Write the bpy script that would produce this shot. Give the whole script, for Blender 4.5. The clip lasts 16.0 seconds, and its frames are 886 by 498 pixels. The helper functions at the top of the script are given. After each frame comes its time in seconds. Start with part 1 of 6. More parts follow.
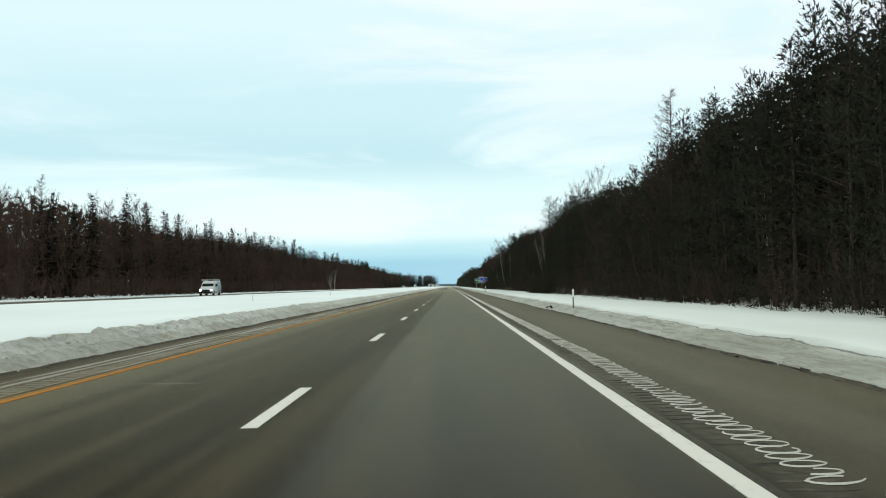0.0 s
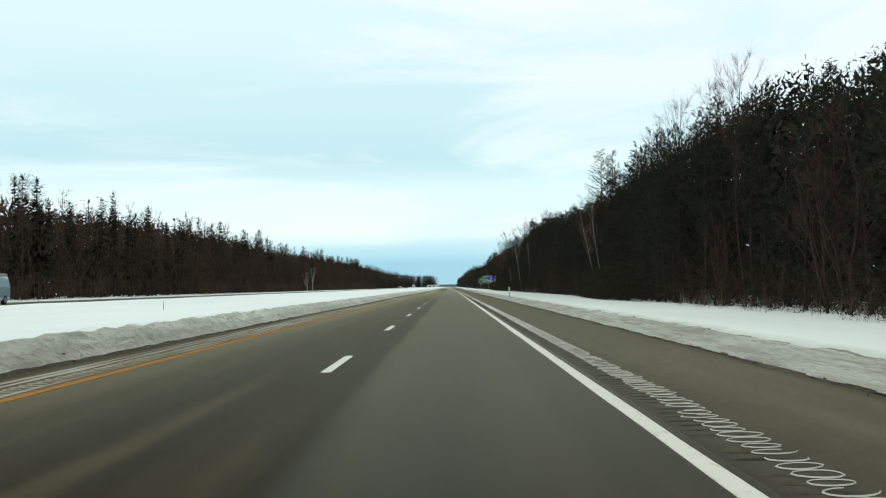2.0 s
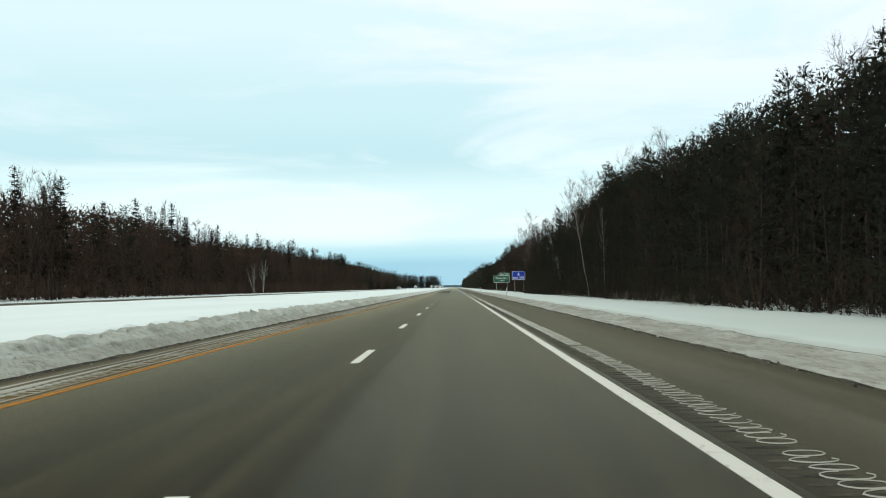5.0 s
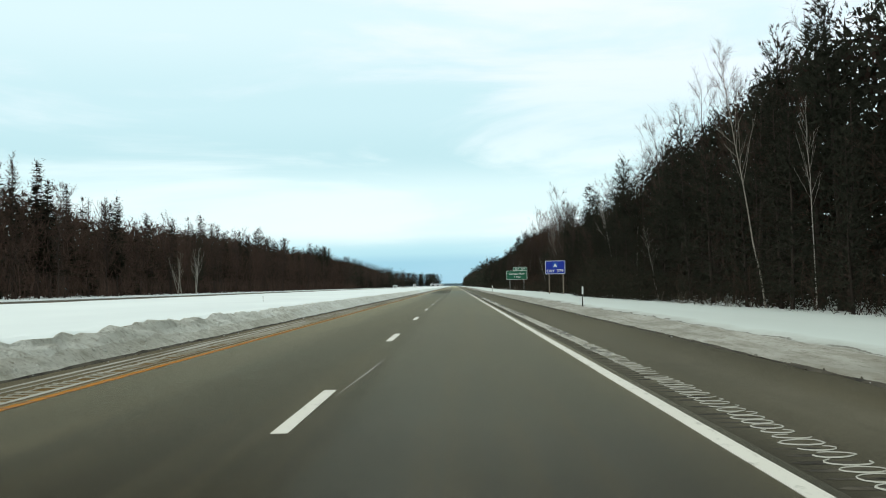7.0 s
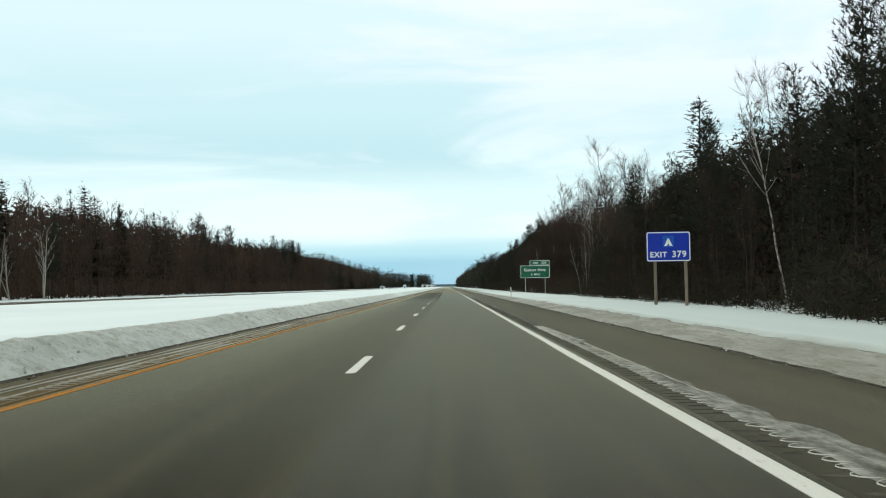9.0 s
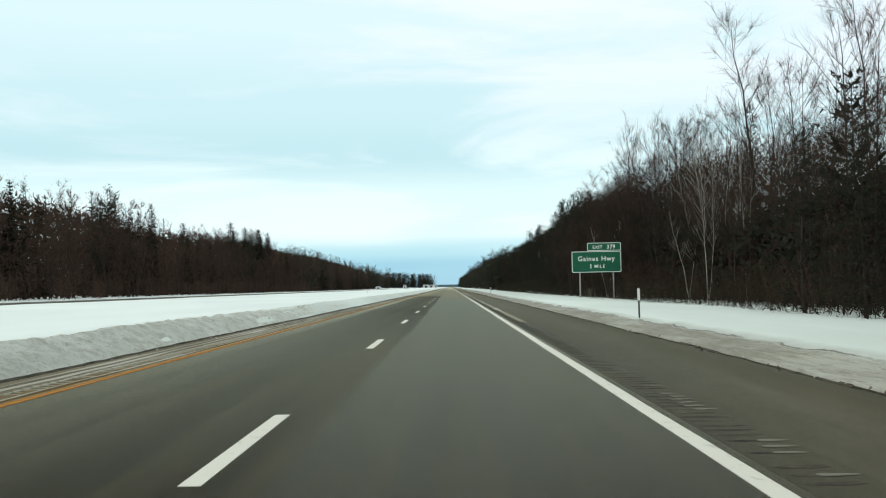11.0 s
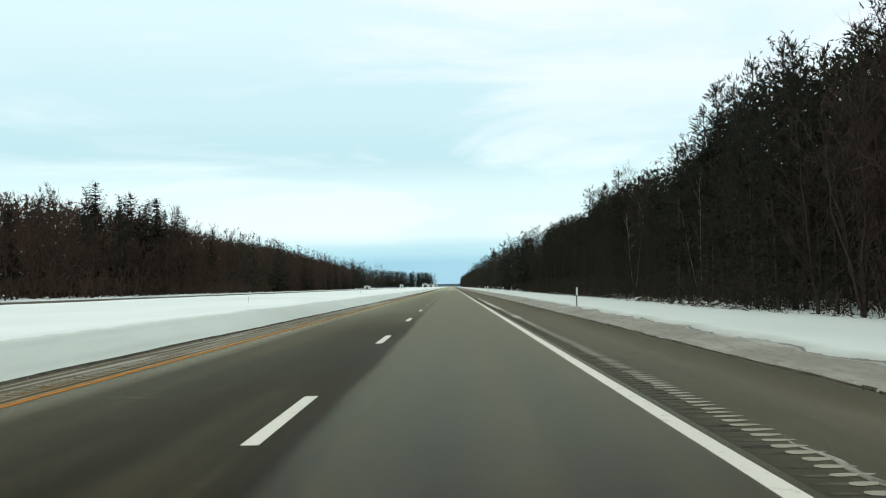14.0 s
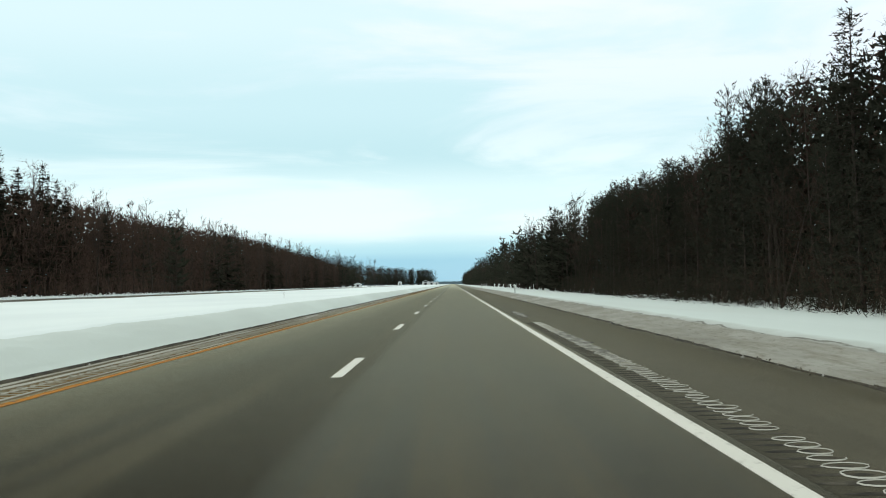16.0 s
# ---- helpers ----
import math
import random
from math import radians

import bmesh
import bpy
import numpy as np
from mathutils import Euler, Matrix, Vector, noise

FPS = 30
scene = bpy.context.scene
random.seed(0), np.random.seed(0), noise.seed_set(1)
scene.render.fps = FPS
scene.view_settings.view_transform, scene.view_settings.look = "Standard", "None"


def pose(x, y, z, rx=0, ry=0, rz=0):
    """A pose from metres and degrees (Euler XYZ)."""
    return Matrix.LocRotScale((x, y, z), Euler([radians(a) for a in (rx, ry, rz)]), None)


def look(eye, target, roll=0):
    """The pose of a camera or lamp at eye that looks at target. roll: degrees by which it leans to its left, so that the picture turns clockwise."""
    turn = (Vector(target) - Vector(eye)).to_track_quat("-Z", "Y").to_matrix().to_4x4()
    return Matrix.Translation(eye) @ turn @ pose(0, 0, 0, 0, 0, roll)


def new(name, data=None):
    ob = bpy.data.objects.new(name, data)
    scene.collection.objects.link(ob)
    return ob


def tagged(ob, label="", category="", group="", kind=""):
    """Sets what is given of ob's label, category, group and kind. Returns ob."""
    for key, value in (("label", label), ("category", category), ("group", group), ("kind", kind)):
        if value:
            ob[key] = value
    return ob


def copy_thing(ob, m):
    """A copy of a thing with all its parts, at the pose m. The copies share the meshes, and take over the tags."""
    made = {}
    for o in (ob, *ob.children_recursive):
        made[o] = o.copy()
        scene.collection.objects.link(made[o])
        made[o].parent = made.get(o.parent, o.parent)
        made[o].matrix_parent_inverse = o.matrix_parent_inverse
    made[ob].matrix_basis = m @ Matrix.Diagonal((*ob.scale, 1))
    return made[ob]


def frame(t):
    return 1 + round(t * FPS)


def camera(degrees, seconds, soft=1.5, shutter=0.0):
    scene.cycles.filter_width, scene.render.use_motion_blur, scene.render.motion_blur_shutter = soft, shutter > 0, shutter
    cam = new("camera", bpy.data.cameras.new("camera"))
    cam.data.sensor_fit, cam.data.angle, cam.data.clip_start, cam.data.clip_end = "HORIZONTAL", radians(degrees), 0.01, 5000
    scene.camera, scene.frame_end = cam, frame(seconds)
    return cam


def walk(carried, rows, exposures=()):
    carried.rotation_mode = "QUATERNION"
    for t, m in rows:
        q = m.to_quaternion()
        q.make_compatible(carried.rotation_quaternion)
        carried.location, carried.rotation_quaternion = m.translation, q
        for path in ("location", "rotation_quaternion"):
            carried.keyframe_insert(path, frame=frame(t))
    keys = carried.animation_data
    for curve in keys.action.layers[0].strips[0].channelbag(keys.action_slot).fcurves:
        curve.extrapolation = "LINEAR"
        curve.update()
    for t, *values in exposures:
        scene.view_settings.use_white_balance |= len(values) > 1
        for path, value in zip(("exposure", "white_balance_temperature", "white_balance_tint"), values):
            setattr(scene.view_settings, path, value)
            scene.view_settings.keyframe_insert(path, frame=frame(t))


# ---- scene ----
# ---- camera: behind a car's windscreen over the right lane; rows are t, x, y, pitch, yaw ----
EYE_Z, LEAN = 1.275, 1.10
PATH = [
    (0.0, 0.037, -0.34, 2.036, 0.393),
    (0.5, 0.053, 17.15, 2.051, 0.313),
    (1.0, 0.089, 34.63, 1.997, 0.335),
    (1.5, 0.119, 52.10, 2.004, 0.442),
    (2.0, 0.085, 69.57, 2.067, 0.393),
    (2.5, 0.126, 87.02, 2.012, 0.433),
    (3.0, 0.144, 104.47, 1.985, 0.531),
    (3.5, 0.148, 121.92, 2.019, 0.657),
    (4.0, 0.076, 139.36, 2.061, 0.643),
    (6.5, -0.223, 226.50, 2.127, 0.656),
    (7.0, -0.261, 243.93, 2.018, 0.675),
    (7.5, -0.335, 261.35, 2.052, 0.638),
    (8.0, -0.356, 278.78, 2.084, 0.597),
    (8.5, -0.360, 296.21, 2.028, 0.390),
    (9.0, -0.352, 313.65, 2.059, 0.262),
    (11.5, -0.043, 400.91, 2.083, 0.498),
    (12.0, -0.014, 418.39, 1.949, 0.607),
    (12.5, -0.065, 435.87, 2.050, 0.704),
    (13.0, -0.108, 453.37, 1.995, 0.607),
    (13.5, -0.147, 470.87, 2.004, 0.565),
    (14.0, -0.157, 488.39, 2.051, 0.468),
    (14.5, -0.156, 505.93, 2.001, 0.447),
    (15.0, -0.150, 523.47, 1.960, 0.521),
    (15.5, -0.177, 541.04, 2.021, 0.520),
    (16.0, -0.187, 558.61, 1.917, 0.556),
]
cam = camera(46.03, 16.0, soft=1.05)
walk(cam, [(t, pose(x, y, EYE_Z, 90 + pitch, LEAN, yaw)) for t, x, y, pitch, yaw in PATH])

# ---- world: a bright winter overcast, and a weak veiled sun ----
SUN_UP, SUN_TURN = 34.0, 118.0
world = bpy.data.worlds.new("overcast_sky")
scene.world = world
world.use_nodes = True
wt = world.node_tree
wt.nodes.clear()


def wnode(kind, **values):
    n = wt.nodes.new(kind)
    for key, value in values.items():
        n.inputs[key].default_value = value
    return n


def ramp(tree, stops, interpolation="EASE"):
    n = tree.nodes.new("ShaderNodeValToRGB")
    n.color_ramp.interpolation = interpolation
    e = n.color_ramp.elements
    while len(e) < len(stops):
        e.new(0.5)
    for el, (p, col) in zip(e, stops):
        el.position = p
        el.color = (*col, 1) if len(col) == 3 else col
    return n


coord = wnode("ShaderNodeTexCoord")
split = wnode("ShaderNodeSeparateXYZ")
wt.links.new(coord.outputs["Generated"], split.inputs[0])
# cloud sheets, stretched along the horizon
mapping = wnode("ShaderNodeMapping")
mapping.inputs["Scale"].default_value = (1.5, 1.5, 9.0)
mapping.inputs["Location"].default_value = (0.35, 0.1, 0.2)
wt.links.new(coord.outputs["Generated"], mapping.inputs[0])
cloud = wnode("ShaderNodeTexNoise", Scale=1.7, Detail=7.0, Roughness=0.55, Distortion=0.5)
wt.links.new(mapping.outputs[0], cloud.inputs["Vector"])
thick = ramp(wt, [(0.40, (0, 0, 0)), (0.60, (1, 1, 1))])
wt.links.new(cloud.outputs["Fac"], thick.inputs[0])
clear = ramp(wt, [(0.0, (0.33, 0.60, 0.74)), (0.022, (0.34, 0.62, 0.75)), (0.034, (0.47, 0.75, 0.83)), (0.052, (0.72, 0.91, 0.93)),
                  (0.085, (0.71, 0.91, 0.93)), (0.125, (0.52, 0.76, 0.81)), (0.17, (0.57, 0.80, 0.85)), (0.25, (0.68, 0.87, 0.91)), (0.36, (0.70, 0.80, 0.78)), (0.6, (0.71, 0.80, 0.74))])
veil = ramp(wt, [(0.0, (0.37, 0.63, 0.76)), (0.022, (0.39, 0.66, 0.78)), (0.034, (0.58, 0.83, 0.88)), (0.052, (0.82, 0.95, 0.96)),
                 (0.10, (0.79, 0.95, 0.96)), (0.15, (0.72, 0.88, 0.92)), (0.20, (0.79, 0.90, 0.95)), (0.27, (0.84, 0.91, 0.98)), (0.38, (0.80, 0.89, 0.85)), (0.6, (0.79, 0.89, 0.82))])
for r in (clear, veil):
    wt.links.new(split.outputs["Z"], r.inputs[0])
sheet = wnode("ShaderNodeMix")
sheet.data_type = "RGBA"
wt.links.new(thick.outputs[0], sheet.inputs[0])
wt.links.new(clear.outputs[0], sheet.inputs[6])
wt.links.new(veil.outputs[0], sheet.inputs[7])
nishita = wnode("ShaderNodeTexSky")
nishita.sky_type, nishita.sun_disc = "NISHITA", False
nishita.sun_elevation, nishita.sun_rotation = radians(SUN_UP), radians(-SUN_TURN)
deep = wnode("ShaderNodeBackground", Strength=0.05)
wt.links.new(nishita.outputs[0], deep.inputs[0])
grey = wnode("ShaderNodeBackground", Strength=1.17)
wt.links.new(sheet.outputs[2], grey.inputs[0])
both = wnode("ShaderNodeMixShader", Fac=0.94)
wt.links.new(deep.outputs[0], both.inputs[1])
wt.links.new(grey.outputs[0], both.inputs[2])
wout = wnode("ShaderNodeOutputWorld")
wt.links.new(both.outputs[0], wout.inputs[0])
sun = new("sun", bpy.data.lights.new("sun", "SUN"))
sun.data.energy, sun.data.angle, sun.data.color = 0.85, radians(18), (1.0, 0.96, 0.9)
sun.matrix_world = look((-60 * math.sin(radians(SUN_TURN)), 60 * math.cos(radians(SUN_TURN)), 60 * math.tan(radians(SUN_UP))), (0, 0, 0))
scene.view_settings.exposure = 0.0


# ---- materials ----
class Mat:
    """A node material with a principled surface and short ways to add noise, mixes and relief."""

    def __init__(self, name, rough=0.8, spec=0.3):
        self.m = bpy.data.materials.new(name)
        self.m.use_nodes = True
        self.t = self.m.node_tree
        self.b = self.t.nodes["Principled BSDF"]
        self.b.inputs["Roughness"].default_value = rough
        self.b.inputs["Specular IOR Level"].default_value = spec
        self.c = self.t.nodes.new("ShaderNodeTexCoord")

    def noise(self, scale, stretch=(1, 1, 1), detail=4.0, rough=0.55):
        mp = self.t.nodes.new("ShaderNodeMapping")
        mp.inputs["Scale"].default_value = stretch
        self.t.links.new(self.c.outputs["Object"], mp.inputs[0])
        n = self.t.nodes.new("ShaderNodeTexNoise")
        n.inputs["Scale"].default_value, n.inputs["Detail"].default_value, n.inputs["Roughness"].default_value = scale, detail, rough
        self.t.links.new(mp.outputs[0], n.inputs["Vector"])
        return n.outputs["Fac"]

    def ramp(self, fac, stops, interpolation="LINEAR"):
        r = ramp(self.t, stops, interpolation)
        self.t.links.new(fac, r.inputs[0])
        return r.outputs[0]

    def mix(self, fac, a, b, blend="MIX"):
        n = self.t.nodes.new("ShaderNodeMix")
        n.data_type, n.blend_type = "RGBA", blend
        for slot, v in ((0, fac), (6, a), (7, b)):
            if isinstance(v, (int, float)):
                n.inputs[slot].default_value = v
            elif isinstance(v, tuple):
                n.inputs[slot].default_value = (*v, 1)
            else:
                self.t.links.new(v, n.inputs[slot])
        return n.outputs[2]

    def math(self, op, a, b=0.0, clamp=False):
        n = self.t.nodes.new("ShaderNodeMath")
        n.operation, n.use_clamp = op, clamp
        for slot, v in ((0, a), (1, b)):
            if isinstance(v, (int, float)):
                n.inputs[slot].default_value = v
            else:
                self.t.links.new(v, n.inputs[slot])
        return n.outputs[0]

    def axis(self, k):
        s = self.t.nodes.new("ShaderNodeSeparateXYZ")
        self.t.links.new(self.c.outputs["Object"], s.inputs[0])
        return s.outputs[k]

    def island(self):
        return self.t.nodes.new("ShaderNodeNewGeometry").outputs["Random Per Island"]

    def random(self):
        return self.t.nodes.new("ShaderNodeObjectInfo").outputs["Random"]

    def color(self, v):
        if isinstance(v, tuple):
            self.b.inputs["Base Color"].default_value = (*v, 1)
        else:
            self.t.links.new(v, self.b.inputs["Base Color"])
        return self

    def rough(self, v):
        self.t.links.new(v, self.b.inputs["Roughness"])
        return self

    def bump(self, height, strength=0.3, distance=0.02):
        n = self.t.nodes.new("ShaderNodeBump")
        n.inputs["Strength"].default_value, n.inputs["Distance"].default_value = strength, distance
        self.t.links.new(height, n.inputs["Height"])
        self.t.links.new(n.outputs[0], self.b.inputs["Normal"])
        return self


def make_snow(name, light, dark, grit):
    m = Mat(name, 0.65, 0.25)
    big, fine = m.noise(0.12, (1, 0.35, 1), 4), m.noise(3.0, (1, 1, 1), 6, 0.65)
    tone = m.mix(m.ramp(big, [(0.35, (0, 0, 0)), (0.7, (1, 1, 1))]), light, dark)
    speck = m.ramp(m.noise(14.0, (1, 1, 1), 3, 0.7), [(0.62, (0, 0, 0)), (0.76, (grit, grit, grit))])
    return m.color(m.mix(speck, tone, (0.16, 0.13, 0.10))).bump(fine, 0.35, 0.06).m


SNOW = make_snow("snow", (0.80, 0.85, 0.85), (0.72, 0.77, 0.78), 0.03)

# ploughed snow, soiled by the road's grit
def make_soiled(name, low, high, grime, grit):
    m = Mat(name, 0.75, 0.15)
    patch = m.ramp(m.noise(0.45, (1, 0.4, 1), 6, 0.65), [(0.38, (0, 0, 0)), (0.62, (1, 1, 1))])
    lump = m.noise(2.6, (1, 0.8, 1.3), 8, 0.72)
    base = m.mix(patch, low, high)
    base = m.mix(m.ramp(lump, [(0.47, (0, 0, 0)), (0.62, (0.75, 0.75, 0.75))]), base, grime)
    base = m.mix(m.ramp(m.noise(9.0, (1, 1, 1), 6, 0.75), [(0.54, (0, 0, 0)), (0.66, (0.7, 0.7, 0.7))]), base, grit)
    return m.color(base).bump(lump, 1.0, 0.26).m


SOILED = make_soiled("soiled_snow", (0.59, 0.595, 0.54), (0.78, 0.79, 0.745), (0.43, 0.415, 0.355), (0.20, 0.18, 0.14))
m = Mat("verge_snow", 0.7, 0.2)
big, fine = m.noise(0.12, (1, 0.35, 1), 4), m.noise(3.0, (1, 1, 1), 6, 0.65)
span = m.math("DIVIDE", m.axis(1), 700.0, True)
# tone along the road: grit, with the wood's shade put into the colour
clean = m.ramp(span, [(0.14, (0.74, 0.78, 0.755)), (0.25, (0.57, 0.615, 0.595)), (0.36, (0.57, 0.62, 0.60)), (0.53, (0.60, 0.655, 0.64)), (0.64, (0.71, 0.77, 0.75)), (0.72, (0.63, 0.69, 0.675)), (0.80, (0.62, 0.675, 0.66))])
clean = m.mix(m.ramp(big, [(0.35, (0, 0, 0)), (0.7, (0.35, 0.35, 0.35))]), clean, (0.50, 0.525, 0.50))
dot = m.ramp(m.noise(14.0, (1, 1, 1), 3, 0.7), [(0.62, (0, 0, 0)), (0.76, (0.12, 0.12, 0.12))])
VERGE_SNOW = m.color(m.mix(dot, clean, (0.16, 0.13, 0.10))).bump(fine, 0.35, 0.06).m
# the bank beside the shoulder: gritty up to a cracked edge, then the verge's own snow
m = Mat("bank_snow", 0.75, 0.15)
patch = m.ramp(m.noise(0.45, (1, 0.4, 1), 6, 0.65), [(0.38, (0, 0, 0)), (0.62, (1, 1, 1))])
lump = m.noise(2.4, (1.5, 0.17, 1.5), 8, 0.70)
span = m.math("DIVIDE", m.axis(1), 700.0, True)
low = m.ramp(span, [(0.15, (0.305, 0.312, 0.268)), (0.34, (0.26, 0.25, 0.215)), (0.55, (0.25, 0.24, 0.205)), (0.75, (0.22, 0.208, 0.178))])
high = m.ramp(span, [(0.15, (0.425, 0.435, 0.392)), (0.34, (0.40, 0.39, 0.35)), (0.55, (0.40, 0.39, 0.35)), (0.75, (0.33, 0.32, 0.285))])
dirt = m.mix(patch, low, high)
dirt = m.mix(m.ramp(lump, [(0.47, (0, 0, 0)), (0.62, (0.8, 0.8, 0.8))]), dirt, (0.22, 0.205, 0.165))
dirt = m.mix(m.ramp(m.noise(9.0, (1, 0.2, 1), 6, 0.75), [(0.52, (0, 0, 0)), (0.66, (0.6, 0.6, 0.6))]), dirt, (0.13, 0.11, 0.08))
# the verge's tone again, dimmed in colour for the trees' shade and grit
clean = m.ramp(span, [(0.14, (0.74, 0.78, 0.755)), (0.25, (0.57, 0.615, 0.595)), (0.36, (0.57, 0.62, 0.60)), (0.53, (0.60, 0.655, 0.64)), (0.64, (0.71, 0.77, 0.75)), (0.72, (0.63, 0.69, 0.675)), (0.80, (0.62, 0.675, 0.66))])
big = m.noise(0.12, (1, 0.35, 1), 4)
clean = m.mix(m.ramp(big, [(0.35, (0, 0, 0)), (0.7, (0.35, 0.35, 0.35))]), clean, (0.50, 0.525, 0.50))
foot = m.ramp(m.math("DIVIDE", m.math("ADD", m.axis(1), 60.0), 760.0, True), [(0.0, (0.495, 0.495, 0.495)), (0.16, (0.480, 0.480, 0.480)), (0.51, (0.470, 0.470, 0.470)), (0.67, (0.466, 0.466, 0.466)), (0.83, (0.456, 0.456, 0.456))])
reach = m.ramp(m.math("DIVIDE", m.axis(1), 700.0, True), [(0.0, (0.80, 0.80, 0.80)), (0.40, (0.80, 0.80, 0.80)), (0.48, (0.88, 0.88, 0.88)), (0.60, (0.67, 0.67, 0.67)), (0.71, (0.67, 0.67, 0.67)), (0.83, (0.9, 0.9, 0.9))])
wave = m.math("MULTIPLY", m.math("SUBTRACT", m.noise(0.5, (1, 0.6, 1), 5, 0.6), 0.5), 0.75)
past = m.math("SUBTRACT", m.math("SUBTRACT", m.axis(0), m.math("MULTIPLY", foot, 10.0)), m.math("MULTIPLY", reach, 1.5))
past = m.math("ADD", past, wave)
edge = m.ramp(m.math("ADD", past, 0.5), [(0.40, (0, 0, 0)), (0.53, (0.5, 0.5, 0.5)), (0.72, (0.72, 0.72, 0.72)), (0.92, (1, 1, 1))])
crust = m.mix(edge, dirt, clean)
seam = m.ramp(m.math("ABSOLUTE", past), [(0.012, (0.8, 0.8, 0.8)), (0.045, (0, 0, 0))])
broken = m.ramp(m.noise(0.9, (1, 0.35, 1), 4), [(0.36, (0, 0, 0)), (0.48, (1, 1, 1))])
BANK_SNOW = m.color(m.mix(m.math("MULTIPLY", seam, broken), crust, (0.10, 0.09, 0.07))).bump(m.mix(edge, lump, (0.5, 0.5, 0.5)), 0.6, 0.08).m
BRIGHT_BANK = make_snow("bright_bank_snow", (0.70, 0.76, 0.735), (0.56, 0.595, 0.57), 0.10)
SOILED_LOW = make_soiled("dirty_snow", (0.48, 0.47, 0.41), (0.66, 0.655, 0.60), (0.34, 0.325, 0.265), (0.16, 0.14, 0.10))
PALE_BANK = make_soiled("pale_bank_snow", (0.66, 0.675, 0.635), (0.80, 0.82, 0.79), (0.50, 0.49, 0.44), (0.27, 0.25, 0.20))
m = Mat("road_grit", 0.9, 0.2)
SLUSH = m.color(m.mix(m.ramp(m.noise(3.0, (1, 0.5, 1), 6, 0.7), [(0.38, (0, 0, 0)), (0.62, (1, 1, 1))]), (0.016, 0.013, 0.009), (0.085, 0.073, 0.054))).bump(m.noise(12, detail=5), 0.5, 0.03).m
m = Mat("grit_crumbs", 0.9, 0.2)
CRUMBS = m.color(m.ramp(m.island(), [(0.0, (0.05, 0.043, 0.033)), (0.55, (0.12, 0.105, 0.08)), (0.8, (0.25, 0.24, 0.21)), (1.0, (0.55, 0.55, 0.53))])).m


def make_asphalt(name, bands, streak, wear, specks=0.5, later=0.0, polish=((-8.0, 0.86), (5.0, 0.86)), dust=0.16, cover=((-8.0, 1.0), (5.0, 1.0)), damp=None):
    """Rolled asphalt: bands are tones across the road from x = -9 to 6, streaks run along it."""
    m = Mat(name, 0.8, 0.02)
    m.b.inputs["Sheen Roughness"].default_value = 0.18
    # the salt dust lies thicker further on
    salt = m.math("ADD", m.math("MULTIPLY", m.math("DIVIDE", m.math("SUBTRACT", m.axis(1), 40.0), 260.0, True), later), dust)
    m.t.links.new(m.ramp(m.math("DIVIDE", m.axis(1), 700.0, True), [(0.43, (0.97, 0.875, 0.63)), (0.63, (0.88, 0.875, 0.72)), (0.69, (0.89, 0.875, 0.71)), (0.74, (0.97, 0.88, 0.65))]), m.b.inputs["Sheen Tint"])
    wander = m.math("MULTIPLY", m.math("SUBTRACT", m.noise(0.035, (0.6, 1, 1), 3), 0.5), 0.3)
    wander = m.math("ADD", wander, m.ramp(m.math("DIVIDE", m.axis(1), 700.0, True), [(0.0, (0, 0, 0)), (0.22, (0, 0, 0)), (0.43, (0.42, 0.42, 0.42)), (0.62, (0.16, 0.16, 0.16)), (0.80, (0.38, 0.38, 0.38))]))
    ripple = m.math("MULTIPLY", m.math("SUBTRACT", m.noise(0.6, (1, 0.25, 1), 4), 0.5), 0.16)
    at = m.math("DIVIDE", m.math("ADD", m.math("ADD", m.axis(0), m.math("ADD", wander, ripple)), 9.0), 15.0, True)
    tone = m.ramp(at, [((x + 9) / 15, c) for x, c in bands])
    if damp:
        # a wet stretch between two tracks, with little dust on it
        wet = m.ramp(m.math("DIVIDE", m.axis(1), 700.0, True), [(y / 700, (v, v, v)) for y, v in damp])
        wet = m.math("MULTIPLY", wet, m.ramp(at, [(0.285, (0, 0, 0)), (0.315, (1, 1, 1)), (0.520, (1, 1, 1)), (0.530, (0, 0, 0))]))
        salt = m.math("MULTIPLY", salt, m.math("SUBTRACT", 1.0, wet))
    m.t.links.new(m.math("MULTIPLY", salt, m.ramp(at, [((x + 9) / 15, (c, c, c)) for x, c in cover])), m.b.inputs["Sheen Weight"])
    along = m.ramp(m.noise(1.0, (1.6, 0.028, 1), 5, 0.6), [(0.46, (0, 0, 0)), (0.66, (1, 1, 1))])
    tone = m.mix(m.math("MULTIPLY", along, streak), tone, wear)
    blotch = m.noise(0.22, (1, 0.3, 1), 4)
    tone = m.mix(0.4, tone, m.ramp(blotch, [(0.3, (0.25, 0.25, 0.25)), (0.7, (0.75, 0.75, 0.75))]), "OVERLAY")
    tone = m.mix(0.35, tone, m.ramp(m.noise(2.2, (1, 0.22, 1), 6, 0.7), [(0.35, (0.3, 0.3, 0.3)), (0.65, (0.72, 0.72, 0.72))]), "OVERLAY")
    stone = m.noise(55.0, detail=3, rough=0.8)
    tone = m.mix(specks * 0.6, tone, m.ramp(stone, [(0.3, (0.2, 0.2, 0.2)), (0.7, (0.8, 0.8, 0.8))]), "OVERLAY")
    worn = m.ramp(at, [((x + 9) / 15, (r, r, r)) for x, r in polish])
    m.rough(m.math("ADD", worn, m.math("MULTIPLY", m.math("SUBTRACT", blotch, 0.5), 0.3), True))
    return m.color(tone).bump(stone, 0.25, 0.008).m


